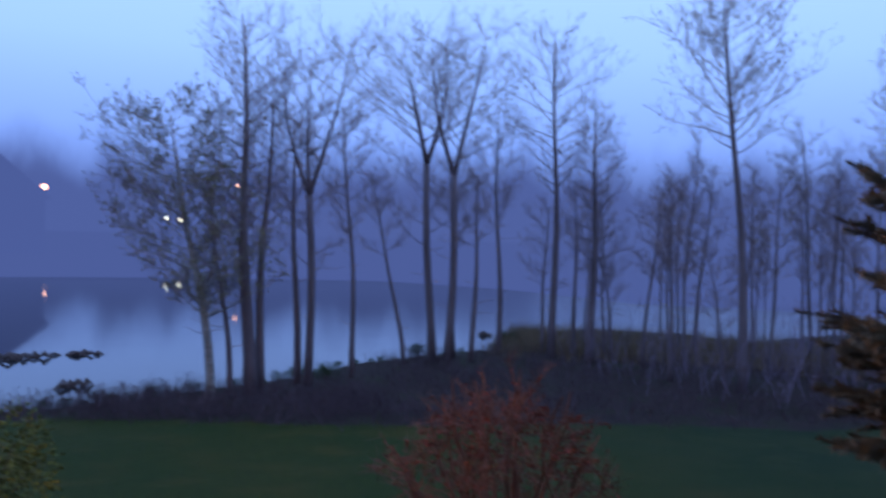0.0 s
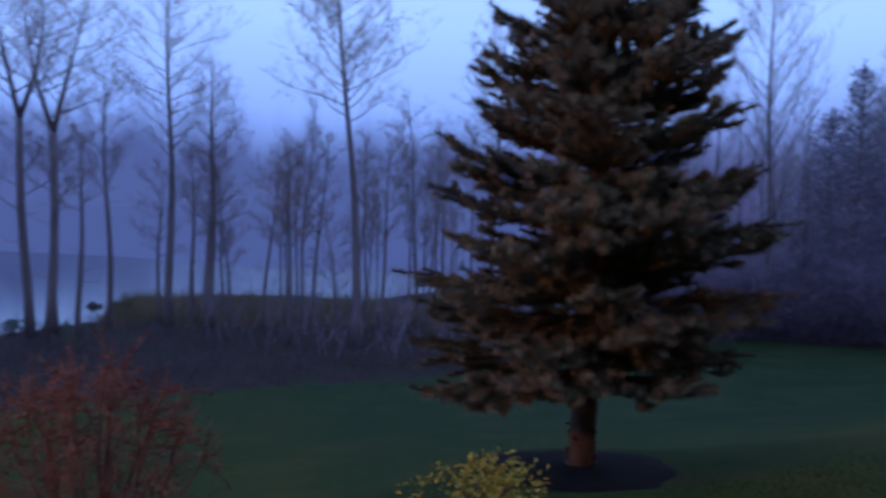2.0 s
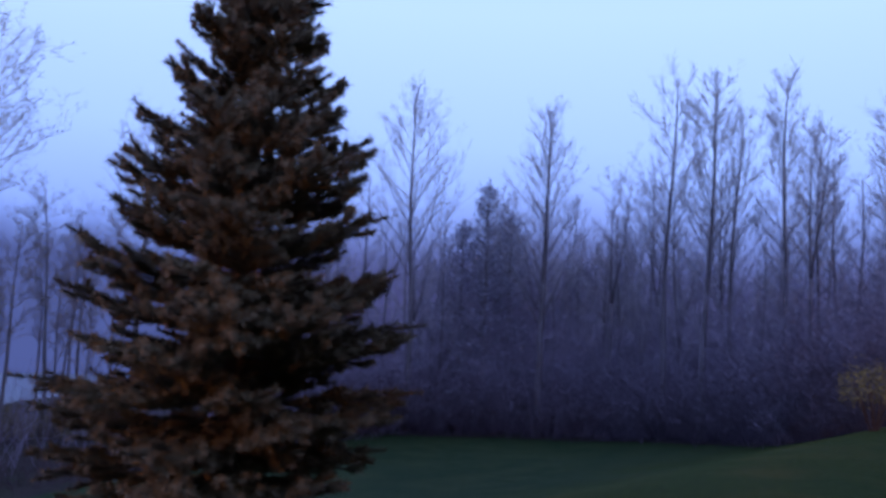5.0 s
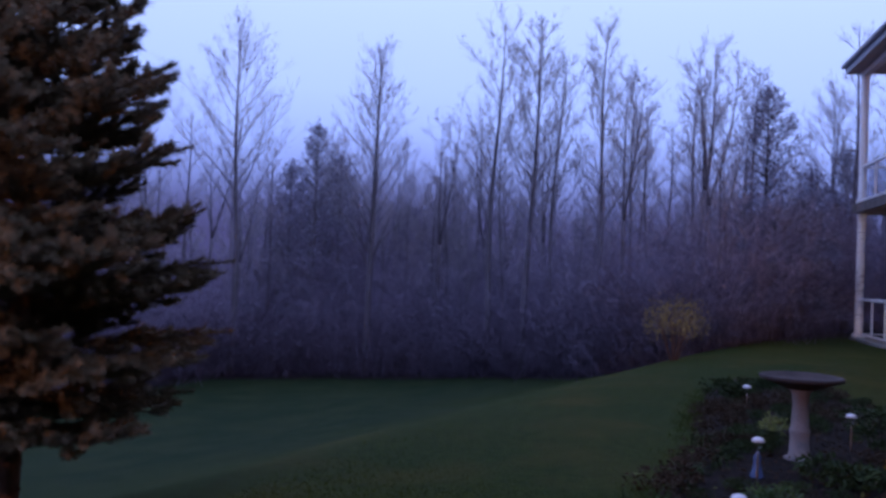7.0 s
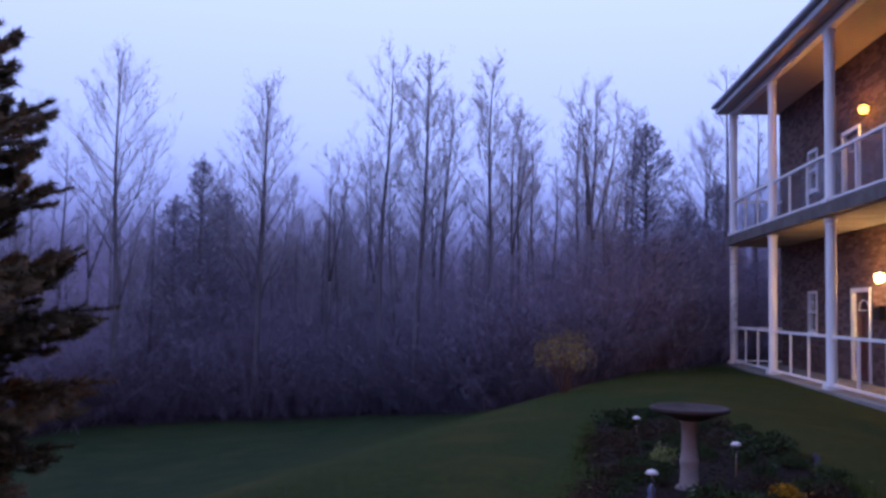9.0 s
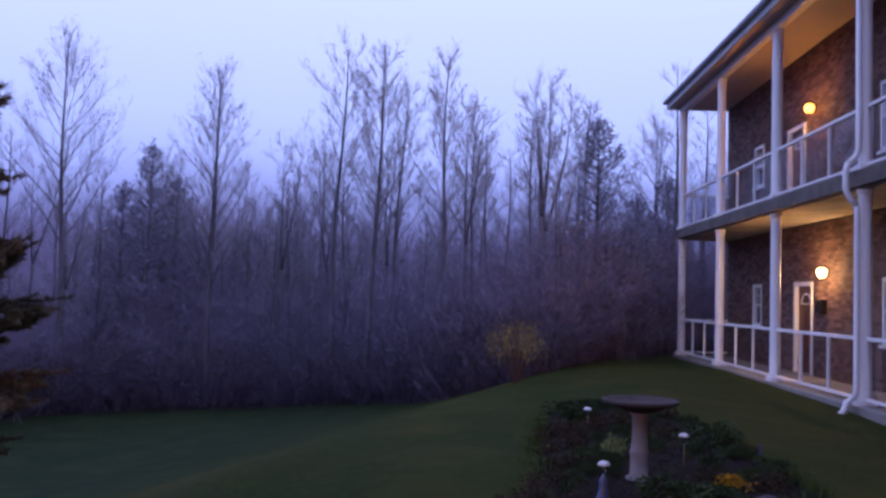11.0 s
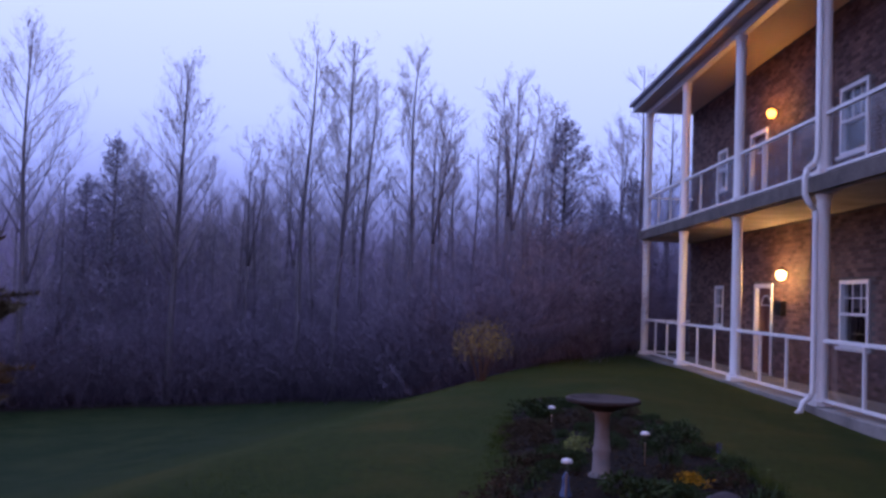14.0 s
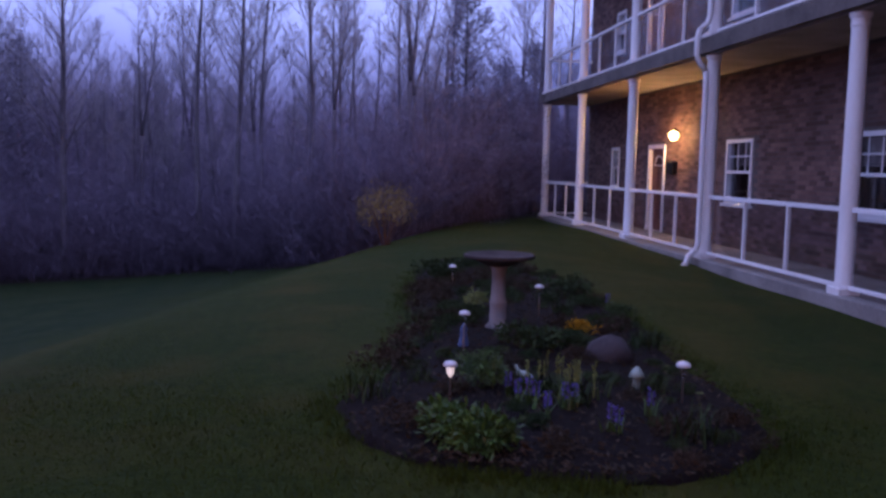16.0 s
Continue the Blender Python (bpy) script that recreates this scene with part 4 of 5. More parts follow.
def build_spruce():
    x, y = polar(-33.6, 6.5)
    t = thing("spruce_tree", at_ground(x, y), "young dark spruce with bare lower trunk standing on the lawn", "tree")
    H = 5.35
    lean = 0.03
    trunk = Mesh()
    trunk.tube([(0, 0, -0.05), (0.0, 0, 0.1), (0.02, -0.01, 0.7), (0.05, -0.03, 2.0), (0.085, -0.056, 3.4), (0.135, -0.09, H)], [0.14, 0.105, 0.09, 0.066, 0.042, 0.008], 12)
    rng = random.Random(77)
    for _ in range(60):
        z, a = rng.uniform(0.05, 1.2), rng.uniform(0, 6.28)
        p = Vector((math.cos(a) * 0.1, math.sin(a) * 0.1, z))
        trunk.tube([p, p + Vector((math.cos(a) * 0.03, math.sin(a) * 0.03, 0.01))], [0.012, 0.006], 5)
    part("trunk", trunk, SPRUCE_BARK, t, smooth=True)
    lengths = [1.4, 1.15, 0.9, 0.65, 0.42, 0.25]
    kinds = []
    for li, L in enumerate(lengths):
        row = []
        for k in range(3):
            w, g = spruce_branch(L, 300 + 10 * li + k)
            row.append((w.mesh("branch", BARK_DARK), g.mesh("needles", NEEDLE)))
        kinds.append(row)
    zs, rr = [0.45, 0.8, 1.1, 1.7, 2.1, 2.7, 3.2, 3.7, 4.2, 4.8, 5.3], [1.02, 1.12, 1.16, 1.10, 1.03, 0.90, 0.78, 0.63, 0.45, 0.26, 0.10]
    z, turn = 0.84, 0.0
    while z < H - 0.12:
        r = float(np.interp(z, zs, rr))
        rel = z / H
        count = 8 if rel < 0.55 else 6
        for k in range(count):
            a = turn + 360 * k / count + rng.uniform(-14, 14)
            want = r * rng.choice((0.72, 0.86, 1.0, 1.1))
            if z < 1.3:                              # the lowest boughs reach further towards the pond
                want *= 1 + 0.14 * math.cos(radians(a - 146))
            li = min(range(6), key=lambda i: abs(lengths[i] - want))
            s = want / lengths[li]
            wme, gme = kinds[li][rng.randrange(3)]
            droop = 15 - 44 * rel + rng.uniform(-7, 7)
            b = new("branch", wme)
            b.parent = t
            zz = z + rng.uniform(-0.07, 0.07)
            b.matrix_basis = pose(0.83 * lean * zz, -0.55 * lean * zz, zz, 0, 0, a) @ pose(0, 0, 0, 0, droop, 0) @ Matrix.Diagonal((s, 1, 1, 1))
            g = new("needles", gme)
            g.parent = b
        turn += 37
        z += 0.178 - 0.05 * rel


build_spruce()
sx, sy = polar(-33.6, 6.5)
ms = Mesh()
for i in range(28):
    for j in range(6):
        a, rr_ = 2 * math.pi * i / 28, 0.66 * j / 5 * (1 + 0.08 * math.sin(3 * 2 * math.pi * i / 28 + 1) + 0.05 * math.sin(7 * 2 * math.pi * i / 28))
        px, py = sx + rr_ * math.cos(a) * (1.25 if j else 1), sy + rr_ * math.sin(a) * (1.25 if j else 1)
        ms.add([(px, py, gz(px, py) + 0.02 * (1 - (j / 5) ** 2) + 0.014 - 0.05 * (j == 5))], [])
ms.f = [(i * 6 + j, i * 6 + j + 1, (i + 1) % 28 * 6 + j + 1, (i + 1) % 28 * 6 + j) for i in range(28) for j in range(5)]
single("mulch_ring", ms, SOIL, pose(0, 0, 0), "dark mulch ring on the lawn under the spruce", "mulch", kind="structure", smooth=True)


# ---------------------------------------------------------------- the building (x along its front, y towards the pond)
HOUSE = pose(0, 0, 0, 0, 0, PSI)
WALL_Y, COL_Y, EAVE_Y = -7.2, -5.88, -5.45
COLS = [24.60, 20.84, 17.02, 13.19, 9.26, 5.5, 1.7, -2.1]
SLAB0, SLAB1, SOFFIT = 3.27, 3.52, 7.06
WALL_END, WALL_START = 24.82, -4.2

# windows and doors in the front wall: x from, x to, z from, z to
WINDOWS = [(21.8, 22.45, 0.95, 1.98), (14.37, 15.42, 0.82, 2.0), (10.35, 11.45, 0.82, 2.0), (21.7, 22.4, 4.45, 5.5), (14.45, 15.5, 4.25, 5.5), (10.35, 11.45, 4.25, 5.5)]
DOORS = [(18.55, 19.6, 0.0, 1.99), (19.0, 20.05, SLAB1, 5.5)]


def front_wall():
    ops = WINDOWS + DOORS
    m = Mesh()
    us = sorted({WALL_START, WALL_END, *[o[0] for o in ops], *[o[1] for o in ops]})
    zs = sorted({-0.6, SOFFIT + 0.1, *[o[2] for o in ops], *[o[3] for o in ops]})
    for a, b in zip(us, us[1:]):
        z0 = None
        for c, d in zip(zs, zs[1:]):
            solid = not any(o[0] < (a + b) / 2 < o[1] and o[2] < (c + d) / 2 < o[3] for o in ops)
            if solid and z0 is None:
                z0 = c
            if z0 is not None and (not solid or d == zs[-1]):
                m.box(a, WALL_Y - 0.3, z0, b, WALL_Y, d if solid else c)
                z0 = None
    return single("wall_front", m, MORTAR, HOUSE, "brown brick front wall with windows and doors", "wall", kind="structure")


front = front_wall()
m = Mesh().box(WALL_END - 0.3, -17, -0.6, WALL_END, WALL_Y - 0.3, SOFFIT + 0.1)
single("wall_end", m, BRICK, HOUSE, "brown brick end wall of the building", "wall", kind="structure")
m = Mesh().box(WALL_START, -17.3, -0.6, WALL_END, -17, SOFFIT + 0.1)
single("wall_back", m, BRICK, HOUSE, "brown brick back wall of the building", "wall", kind="structure")
# unseen wing added behind the camera: blocks sky over the lawn, holds a lantern
m = Mesh().box(WALL_START - 0.3, -17, -0.6, WALL_START, 6.0, SOFFIT + 0.1)
single("wall_wing", m, BRICK, HOUSE, "unseen brown brick wing wall added to block sky light", "wall", kind="structure")
m = Mesh().box(WALL_START - 6, 5.7, -0.6, WALL_START - 0.3, 6.0, SOFFIT + 0.1)
single("wall_wing_end", m, BRICK, HOUSE, "unseen brown brick end of the added wing", "wall", kind="structure")
m = Mesh().box(WALL_START - 6.3, -17, -0.6, WALL_START - 6, 6.0, SOFFIT + 0.1)
single("wall_wing_back", m, BRICK, HOUSE, "unseen brown brick back of the added wing", "wall", kind="structure")

# white toothed corner boards at the far end of the wall
quoin = thing("corner_trim", HOUSE, "pale toothed corner stones at the wall's end", "trim", kind="structure")
for i in range(23):
    w = 0.20 if i % 2 else 0.11
    part("corner_stone", Mesh().box(WALL_END - w, WALL_Y - 0.02, 0.02 + i * 0.305, WALL_END + 0.012, WALL_Y + 0.014, 0.30 + i * 0.305, 0.006), STONE, quoin)

m = Mesh().box(WALL_START, WALL_Y, -0.75, WALL_END + 0.02, -5.70, 0.0, 0.012)
single("porch_floor", m, CONCRETE, HOUSE, "grey concrete porch slab with a worn edge", "floor", kind="structure")
m = Mesh().box(WALL_START, WALL_Y, SLAB0, WALL_END + 0.02, -5.70, SLAB1, 0.012)
single("balcony_floor", m, CONCRETE_STAINED, HOUSE, "stained grey concrete balcony slab over the porch", "floor", kind="structure")
m = Mesh().box(WALL_START, WALL_Y + 0.01, SLAB0 - 0.03, WALL_END - 0.02, -5.80, SLAB0 - 0.004)
single("ceiling_porch", m, CONCRETE, HOUSE, "grey concrete underside of the balcony", "ceiling", kind="structure")
m = Mesh()
for i in range(10):                                     # soffit boards
    y0 = EAVE_Y - 0.03 - i * 0.174
    m.box(WALL_START, y0 - 0.170, SOFFIT, WALL_END + 0.06, y0, SOFFIT + 0.02)
m.box(WALL_START, WALL_Y - 0.3, SOFFIT + 0.02, WALL_END + 0.06, EAVE_Y - 0.03, SOFFIT + 0.06)
single("ceiling_soffit", m, CREAM, HOUSE, "cream boarded soffit under the eaves", "ceiling", kind="structure")

roof = thing("roof", HOUSE, "dark shingled roof with a grey gutter", "roof", kind="structure")
m = Mesh()
for i in range(24):                                     # courses of shingles, stepped
    y0, z0 = EAVE_Y - 0.28 * i, 7.30 + 0.115 * i
    m.add([(WALL_START, y0 + 0.03, z0), (WALL_END + 0.12, y0 + 0.03, z0), (WALL_END + 0.12, y0 - 0.29, z0 + 0.10), (WALL_START, y0 - 0.29, z0 + 0.10),
           (WALL_START, y0 + 0.03, z0 - 0.03), (WALL_END + 0.12, y0 + 0.03, z0 - 0.03)], [(0, 1, 2, 3), (4, 5, 1, 0)])
m.add([(WALL_START, EAVE_Y - 6.7, 10.06), (WALL_END + 0.12, EAVE_Y - 6.7, 10.06), (WALL_END + 0.12, -17.6, 7.1), (WALL_START, -17.6, 7.1)], [(0, 1, 2, 3)])
part("shingles", m, SHINGLE, roof)
m = Mesh().add([(WALL_END + 0.1, EAVE_Y - 0.02, 7.1), (WALL_END + 0.1, EAVE_Y - 6.7, 10.0), (WALL_END + 0.1, -17.5, 7.1)], [(0, 1, 2)])
part("gable", m, FAR_WALL, roof)
m = Mesh().tube([(WALL_START, EAVE_Y + 0.05, 7.24), (WALL_END + 0.12, EAVE_Y + 0.05, 7.24)], [0.065, 0.065], 10)
part("gutter", m, GUTTER, roof, "grey half-round gutter")
m = Mesh().box(WALL_START, EAVE_Y - 0.03, 7.03, WALL_END + 0.10, EAVE_Y, 7.31)
part("fascia", m, GUTTER, roof)
m = Mesh().box(WALL_END + 0.06, WALL_Y - 9, 7.03, WALL_END + 0.10, EAVE_Y - 0.03, 7.25)
part("end_fascia", m, GUTTER, roof)
m = Mesh().box(WALL_START, COL_Y - 0.08, SOFFIT - 0.16, WALL_END - 0.02, COL_Y + 0.08, SOFFIT - 0.003, 0.01)
part("beam", m, WHITE, roof, "white beam over the columns")
# roof of the added wing, also out of view
wing_roof = Mesh().box(WALL_START - 6.6, -7.0, SOFFIT + 0.1, WALL_START + 0.5, 6.3, SOFFIT + 0.35)
single("roof_wing", wing_roof, SHINGLE, HOUSE, "unseen dark shingled roof of the added wing", "roof", kind="structure")


def column(u, z0, z1, r, label):
    t = thing("porch_column", HOUSE @ pose(u, COL_Y, z0), label, "column", "white columns of the porch")
    h = z1 - z0
    part("plinth", Mesh().box(-r * 1.35, -r * 1.35, 0, r * 1.35, r * 1.35, 0.09, 0.012), WHITE, t)
    part("shaft", Mesh().lathe([(r * 1.12, 0.088), (r * 1.12, 0.12), (r, 0.15), (r, h * 0.35), (r * 0.97, h - 0.17), (r * 0.97, h - 0.16)], 20), WHITE, t, smooth=True)
    part("capital", Mesh().lathe([(r * 0.99, h - 0.165), (r * 1.07, h - 0.155), (r * 1.07, h - 0.13), (r * 1.0, h - 0.12), (r * 1.04, h - 0.07), (r * 1.22, h - 0.05), (r * 1.22, h - 0.002)], 20), WHITE, t)
    return t


for u in COLS:
    column(u, 0.0, SLAB0 - 0.032, 0.10, "white round column standing on the porch slab")
    column(u, SLAB1, SOFFIT - 0.162, 0.10, "white round column standing on the balcony slab")


def railing(length, z_top, where, label):
    """Top and bottom rail, slim posts at the thirds, and glass between them."""
    t = thing("glass_railing", where, label, "railing", "white railings of porch and balcony")
    part("top_rail", Mesh().box(0, -0.035, z_top - 0.055, length, 0.035, z_top, 0.008), WHITE, t)
    part("bottom_rail", Mesh().box(0, -0.025, 0.07, length, 0.025, 0.115, 0.006), WHITE, t)
    n = 3 if length > 2 else 1
    for k in range(1, n):
        x = length * k / n
        part("post", Mesh().box(x - 0.022, -0.022, 0.113, x + 0.022, 0.022, z_top - 0.054), WHITE, t)
    for k in range(n):
        a, b = length * k / n + 0.026, length * (k + 1) / n - 0.026
        p = part("pane", Mesh().box(a, -0.004, 0.118, b, 0.004, z_top - 0.058), GLASS, t)
        p.visible_shadow = False
    return t


for a, b in zip(COLS, COLS[1:]):
    for z, top, text in ((0.0, 1.02, "white railing with glass panes between porch columns"), (SLAB1, 1.0, "white railing with glass panes along the balcony")):
        railing(a - b - 0.24, top, HOUSE @ pose(b + 0.12, COL_Y, z), text)
for z, top in ((0.0, 1.02), (SLAB1, 1.0)):
    railing(1.17, top, HOUSE @ pose(COLS[0], COL_Y - 0.12, z, 0, 0, -90), "short white railing closing the porch's end")

# rainwater pipe beside one column, stepping round the slab
pipe = thing("downpipe", HOUSE, "white rainwater pipe stepping round the balcony slab", "pipe")
px_, py_ = COLS[3] - 0.09, COL_Y + 0.14
part("upper_pipe", Mesh().tube([(px_, py_, 6.95), (px_, py_, 3.85), (px_, py_ + 0.04, 3.72), (px_, py_ + 0.17, 3.60)], [0.045] * 4, 10), WHITE, pipe, smooth=True)
part("elbow", Mesh().tube([(px_, py_ + 0.16, 3.61), (px_, py_ + 0.19, 3.5), (px_, py_ + 0.19, 3.22), (px_, py_ + 0.12, 3.08), (px_, py_ + 0.03, 2.98)], [0.047] * 5, 10), WHITE, pipe, smooth=True)
part("lower_pipe", Mesh().tube([(px_, py_ + 0.03, 2.99), (px_, py_ + 0.02, 2.8), (px_, py_ + 0.02, 0.22), (px_, py_ + 0.06, 0.12)], [0.045] * 4, 10), WHITE, pipe, smooth=True)
part("shoe", Mesh().tube([(px_, py_ + 0.05, 0.13), (px_, py_ + 0.17, 0.04), (px_, py_ + 0.20, -0.08), (px_, py_ + 0.26, -0.14)], [0.047] * 4, 10), WHITE, pipe, smooth=True)


def window(i, u0, u1, z0, z1):
    t = thing("window_%d" % i, HOUSE @ pose(u0, WALL_Y, z0), "white sash window with small panes in the upper sash", "window", "windows of the front", "structure")
    w, h = u1 - u0, z1 - z0
    fr = Mesh()
    for a in ((0, 0, 0.07, h), (w - 0.07, 0, w, h), (0.07, h - 0.07, w - 0.07, h), (0.07, 0, w - 0.07, 0.06), (0.07, h * 0.47, w - 0.07, h * 0.47 + 0.05)):
        fr.box(a[0], -0.10, a[1], a[2], 0.025, a[3])
    part("window_frame", fr, WHITE, t)
    part("window_sill", Mesh().box(-0.06, -0.08, -0.06, w + 0.06, 0.07, -0.002, 0.008), WHITE, t)
    part("pane", Mesh().box(0.07, -0.075, 0.06, w - 0.07, -0.068, h * 0.47), WINDOW_GLASS, t)
    part("pane", Mesh().box(0.07, -0.055, h * 0.47 + 0.05, w - 0.07, -0.048, h - 0.07), WINDOW_GLASS, t)
    for k in (1, 2):
        x = 0.07 + (w - 0.14) * k / 3
        part("muntin", Mesh().box(x - 0.01, -0.047, h * 0.47 + 0.05, x + 0.01, -0.035, h - 0.07), WHITE, t)
    z = h * 0.735
    part("muntin", Mesh().box(0.07, -0.034, z - 0.01, w - 0.07, -0.026, z + 0.01), WHITE, t)
    r = Mesh()                                          # the room behind, its dimness put into the base colour
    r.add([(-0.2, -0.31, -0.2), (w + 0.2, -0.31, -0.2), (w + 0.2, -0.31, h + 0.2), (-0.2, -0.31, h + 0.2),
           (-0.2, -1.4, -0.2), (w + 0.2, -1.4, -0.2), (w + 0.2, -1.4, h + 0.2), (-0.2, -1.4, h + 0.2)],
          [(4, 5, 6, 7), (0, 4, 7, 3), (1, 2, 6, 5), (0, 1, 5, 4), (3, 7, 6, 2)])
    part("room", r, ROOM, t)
    b = Mesh()
    for k in range(9):
        zz = h - 0.09 - k * 0.045
        b.box(0.08, -0.16, zz - 0.03, w - 0.08, -0.15, zz)
    part("blind", b, CREAM, t, "half-lowered pale slatted blind")


for i, o in enumerate(WINDOWS):
    window(i + 1, *o)


def door(i, u0, u1, z0, z1):
    t = thing("door_%d" % i, HOUSE @ pose(u0, WALL_Y, z0), "dark red panelled door with a fan light and white frame", "door", "", "structure")
    w, h = u1 - u0, z1 - z0
    fr = Mesh()
    for a in ((0, 0, 0.09, h), (w - 0.09, 0, w, h), (0.09, h - 0.09, w - 0.09, h)):
        fr.box(a[0], -0.14, a[1], a[2], 0.03, a[3])
    part("door_frame", fr, WHITE, t)
    part("door_leaf", Mesh().box(0.09, -0.10, 0.02, w - 0.09, -0.06, h - 0.09), DOOR_RED, t)
    for a in ((0.20, 0.2, w * 0.5 - 0.04, h * 0.42), (w * 0.5 + 0.04, 0.2, w - 0.20, h * 0.42), (0.20, h * 0.48, w * 0.5 - 0.04, h * 0.70), (w * 0.5 + 0.04, h * 0.48, w - 0.20, h * 0.70)):
        part("panel", Mesh().box(a[0], -0.059, a[1], a[2], -0.045, a[3], 0.01), DOOR_RED, t)
    fan = Mesh()
    arc = [(w / 2 + 0.26 * math.cos(math.pi * k / 12), -0.052, h * 0.76 + 0.22 * math.sin(math.pi * k / 12)) for k in range(13)]
    fan.add(arc, [tuple(range(13))])
    part("fan_light", fan, WINDOW_GLASS, t)
    rim = Mesh().tube(arc + [arc[0]], [0.014] * 14, 5)
    part("fan_rim", rim, WHITE, t)
    part("door_handle", Mesh().tube([(w - 0.17, -0.05, h * 0.45), (w - 0.17, -0.01, h * 0.45), (w - 0.27, -0.005, h * 0.45)], [0.012] * 3, 8), STEEL, t)
    part("threshold", Mesh().box(0, -0.14, 0.0, w, 0.04, 0.018), STEEL, t)


for i, o in enumerate(DOORS):
    door(i + 1, *o)


def lantern(where, bulb, label):
    t = thing("wall_lantern", where, label, "lamp", "wall lanterns")
    part("backplate", Mesh().box(-0.05, 0.0, -0.10, 0.05, 0.02, 0.10, 0.006), BLACK_METAL, t)
    part("arm", Mesh().tube([(0, 0.02, 0.06), (0, 0.08, 0.13), (0, 0.15, 0.14)], [0.010] * 3, 8), BLACK_METAL, t)
    part("cap", Mesh().lathe([(0.066, 0.074), (0.055, 0.095), (0.02, 0.118), (0.010, 0.13)], 12, 0, 0.15), BLACK_METAL, t)
    part("base", Mesh().lathe([(0.02, -0.16), (0.05, -0.145), (0.055, -0.13)], 12, 0, 0.15), BLACK_METAL, t)
    for k in range(6):
        a = math.pi * k / 3
        c, s = math.cos(a), math.sin(a)
        part("bar", Mesh().tube([(0.05 * c, 0.15 + 0.05 * s, -0.135), (0.062 * c, 0.15 + 0.062 * s, 0.08)], [0.004] * 2, 5), BLACK_METAL, t)
    g = part("globe", Mesh().lathe([(0.02, -0.13), (0.07, -0.10), (0.098, -0.035), (0.098, 0.02), (0.07, 0.06), (0.02, 0.074)], 16, 0, 0.15), bulb, t, "glowing frosted globe", True)
    g.visible_shadow = False
    return t


def lamp(name, where, watts, colour, radius):
    li = bpy.data.lights.new(name, "POINT")
    li.energy, li.color, li.shadow_soft_size = watts, colour, radius
    ob = new(name, li)
    ob.matrix_basis = where
    return ob


LOWER = HOUSE @ pose(17.75, WALL_Y, 2.17)
UPPER = HOUSE @ pose(18.45, WALL_Y, 5.70)
WING = HOUSE @ pose(WALL_START, 4.2, 2.3, 0, 0, -90)
lantern(LOWER, LAMP_WARM, "black wall lantern glowing warm yellow by the door")
lantern(UPPER, LAMP_ORANGE, "black wall lantern glowing orange by the balcony door")
lantern(WING, LAMP_ORANGE, "black wall lantern glowing orange on the wing")
lamp("lower_lantern_light", LOWER @ pose(0, 0.15, -0.03), 150, (1.0, 0.58, 0.20), 0.10)
lamp("upper_lantern_light", UPPER @ pose(0, 0.15, -0.03), 75, (1.0, 0.42, 0.08), 0.10)
lamp("wing_lantern_light", WING @ pose(0, 0.15, -0.03), 560, (1.0, 0.42, 0.15), 0.07)
t = thing("mail_box", HOUSE @ pose(17.98, WALL_Y, 1.32), "black metal mail box on the brick beside the door", "mail box")
part("case", Mesh().box(-0.17, 0.0, 0.0, 0.17, 0.13, 0.26, 0.015), BLACK_METAL, t)
part("lid", Mesh().box(-0.18, 0.0, 0.262, 0.18, 0.15, 0.285, 0.008), BLACK_METAL, t)

# ---------------------------------------------------------------- flower bed
BED = [(3.66, 0.25, 0.05), (3.74, 0.25, 0.55), (3.95, 0.26, 0.88), (4.3, 0.27, 1.12), (4.7, 0.29, 1.27), (5.3, 0.36, 1.19), (6.0, 0.48, 1.13), (7.6, 0.80, 1.11), (9.4, 1.25, 1.03), (10.8, 1.65, 0.95), (12.2, 2.15, 0.6), (12.9, 2.4, 0.1)]


def bed_at(x, w):
    c = float(np.interp(x, [b[0] for b in BED], [b[1] for b in BED]))
    h = float(np.interp(x, [b[0] for b in BED], [b[2] for b in BED]))
    return x, c + w * h


def bed_z(x, y):
    c = float(np.interp(x, [b[0] for b in BED], [b[1] for b in BED]))
    h = float(np.interp(x, [b[0] for b in BED], [b[2] for b in BED]))
    w = min(1, abs((y - c) / h))
    return gz(x, y) + 0.012 + 0.035 * (1 - w ** 3) * min(1, (x - 3.7) / 0.5, (12.95 - x) / 0.5)


m = Mesh()
nx_, ny_ = 90, 24
for i in range(nx_):
    bxx = 3.68 + (12.89 - 3.68) * i / (nx_ - 1)
    for j in range(ny_):
        w = -1 + 2 * j / (ny_ - 1)
        wob = 1 + 0.05 * math.sin(bxx * 3 + (1 if w > 0 else 4)) + 0.05 * noise.noise(Vector((bxx * 4, 5 if w > 0 else 9, 0))) + 0.03 * noise.noise(Vector((bxx * 13, 2 if w > 0 else 7, 0)))
        x, y = bed_at(bxx, w * wob)
        z = bed_z(x, y) + (-0.05 if j in (0, ny_ - 1) or i in (0, nx_ - 1) else 0.02 * noise.noise(Vector((x * 5, y * 5, 0))) + 0.012 * noise.noise(Vector((x * 17, y * 17, 3))))
        m.add([(x, y, z)], [])
m.f = [(i * ny_ + j, (i + 1) * ny_ + j, (i + 1) * ny_ + j + 1, i * ny_ + j + 1) for i in range(nx_ - 1) for j in range(ny_ - 1)]
single("flower_bed", m, SOIL, pose(0, 0, 0), "raised bed of dark mulch set in the lawn", "flower bed", kind="structure", smooth=True)


def on_bed(x, y, turn=0, sink=0.01):
    return pose(x, y, bed_z(x, y) - sink, 0, 0, turn)


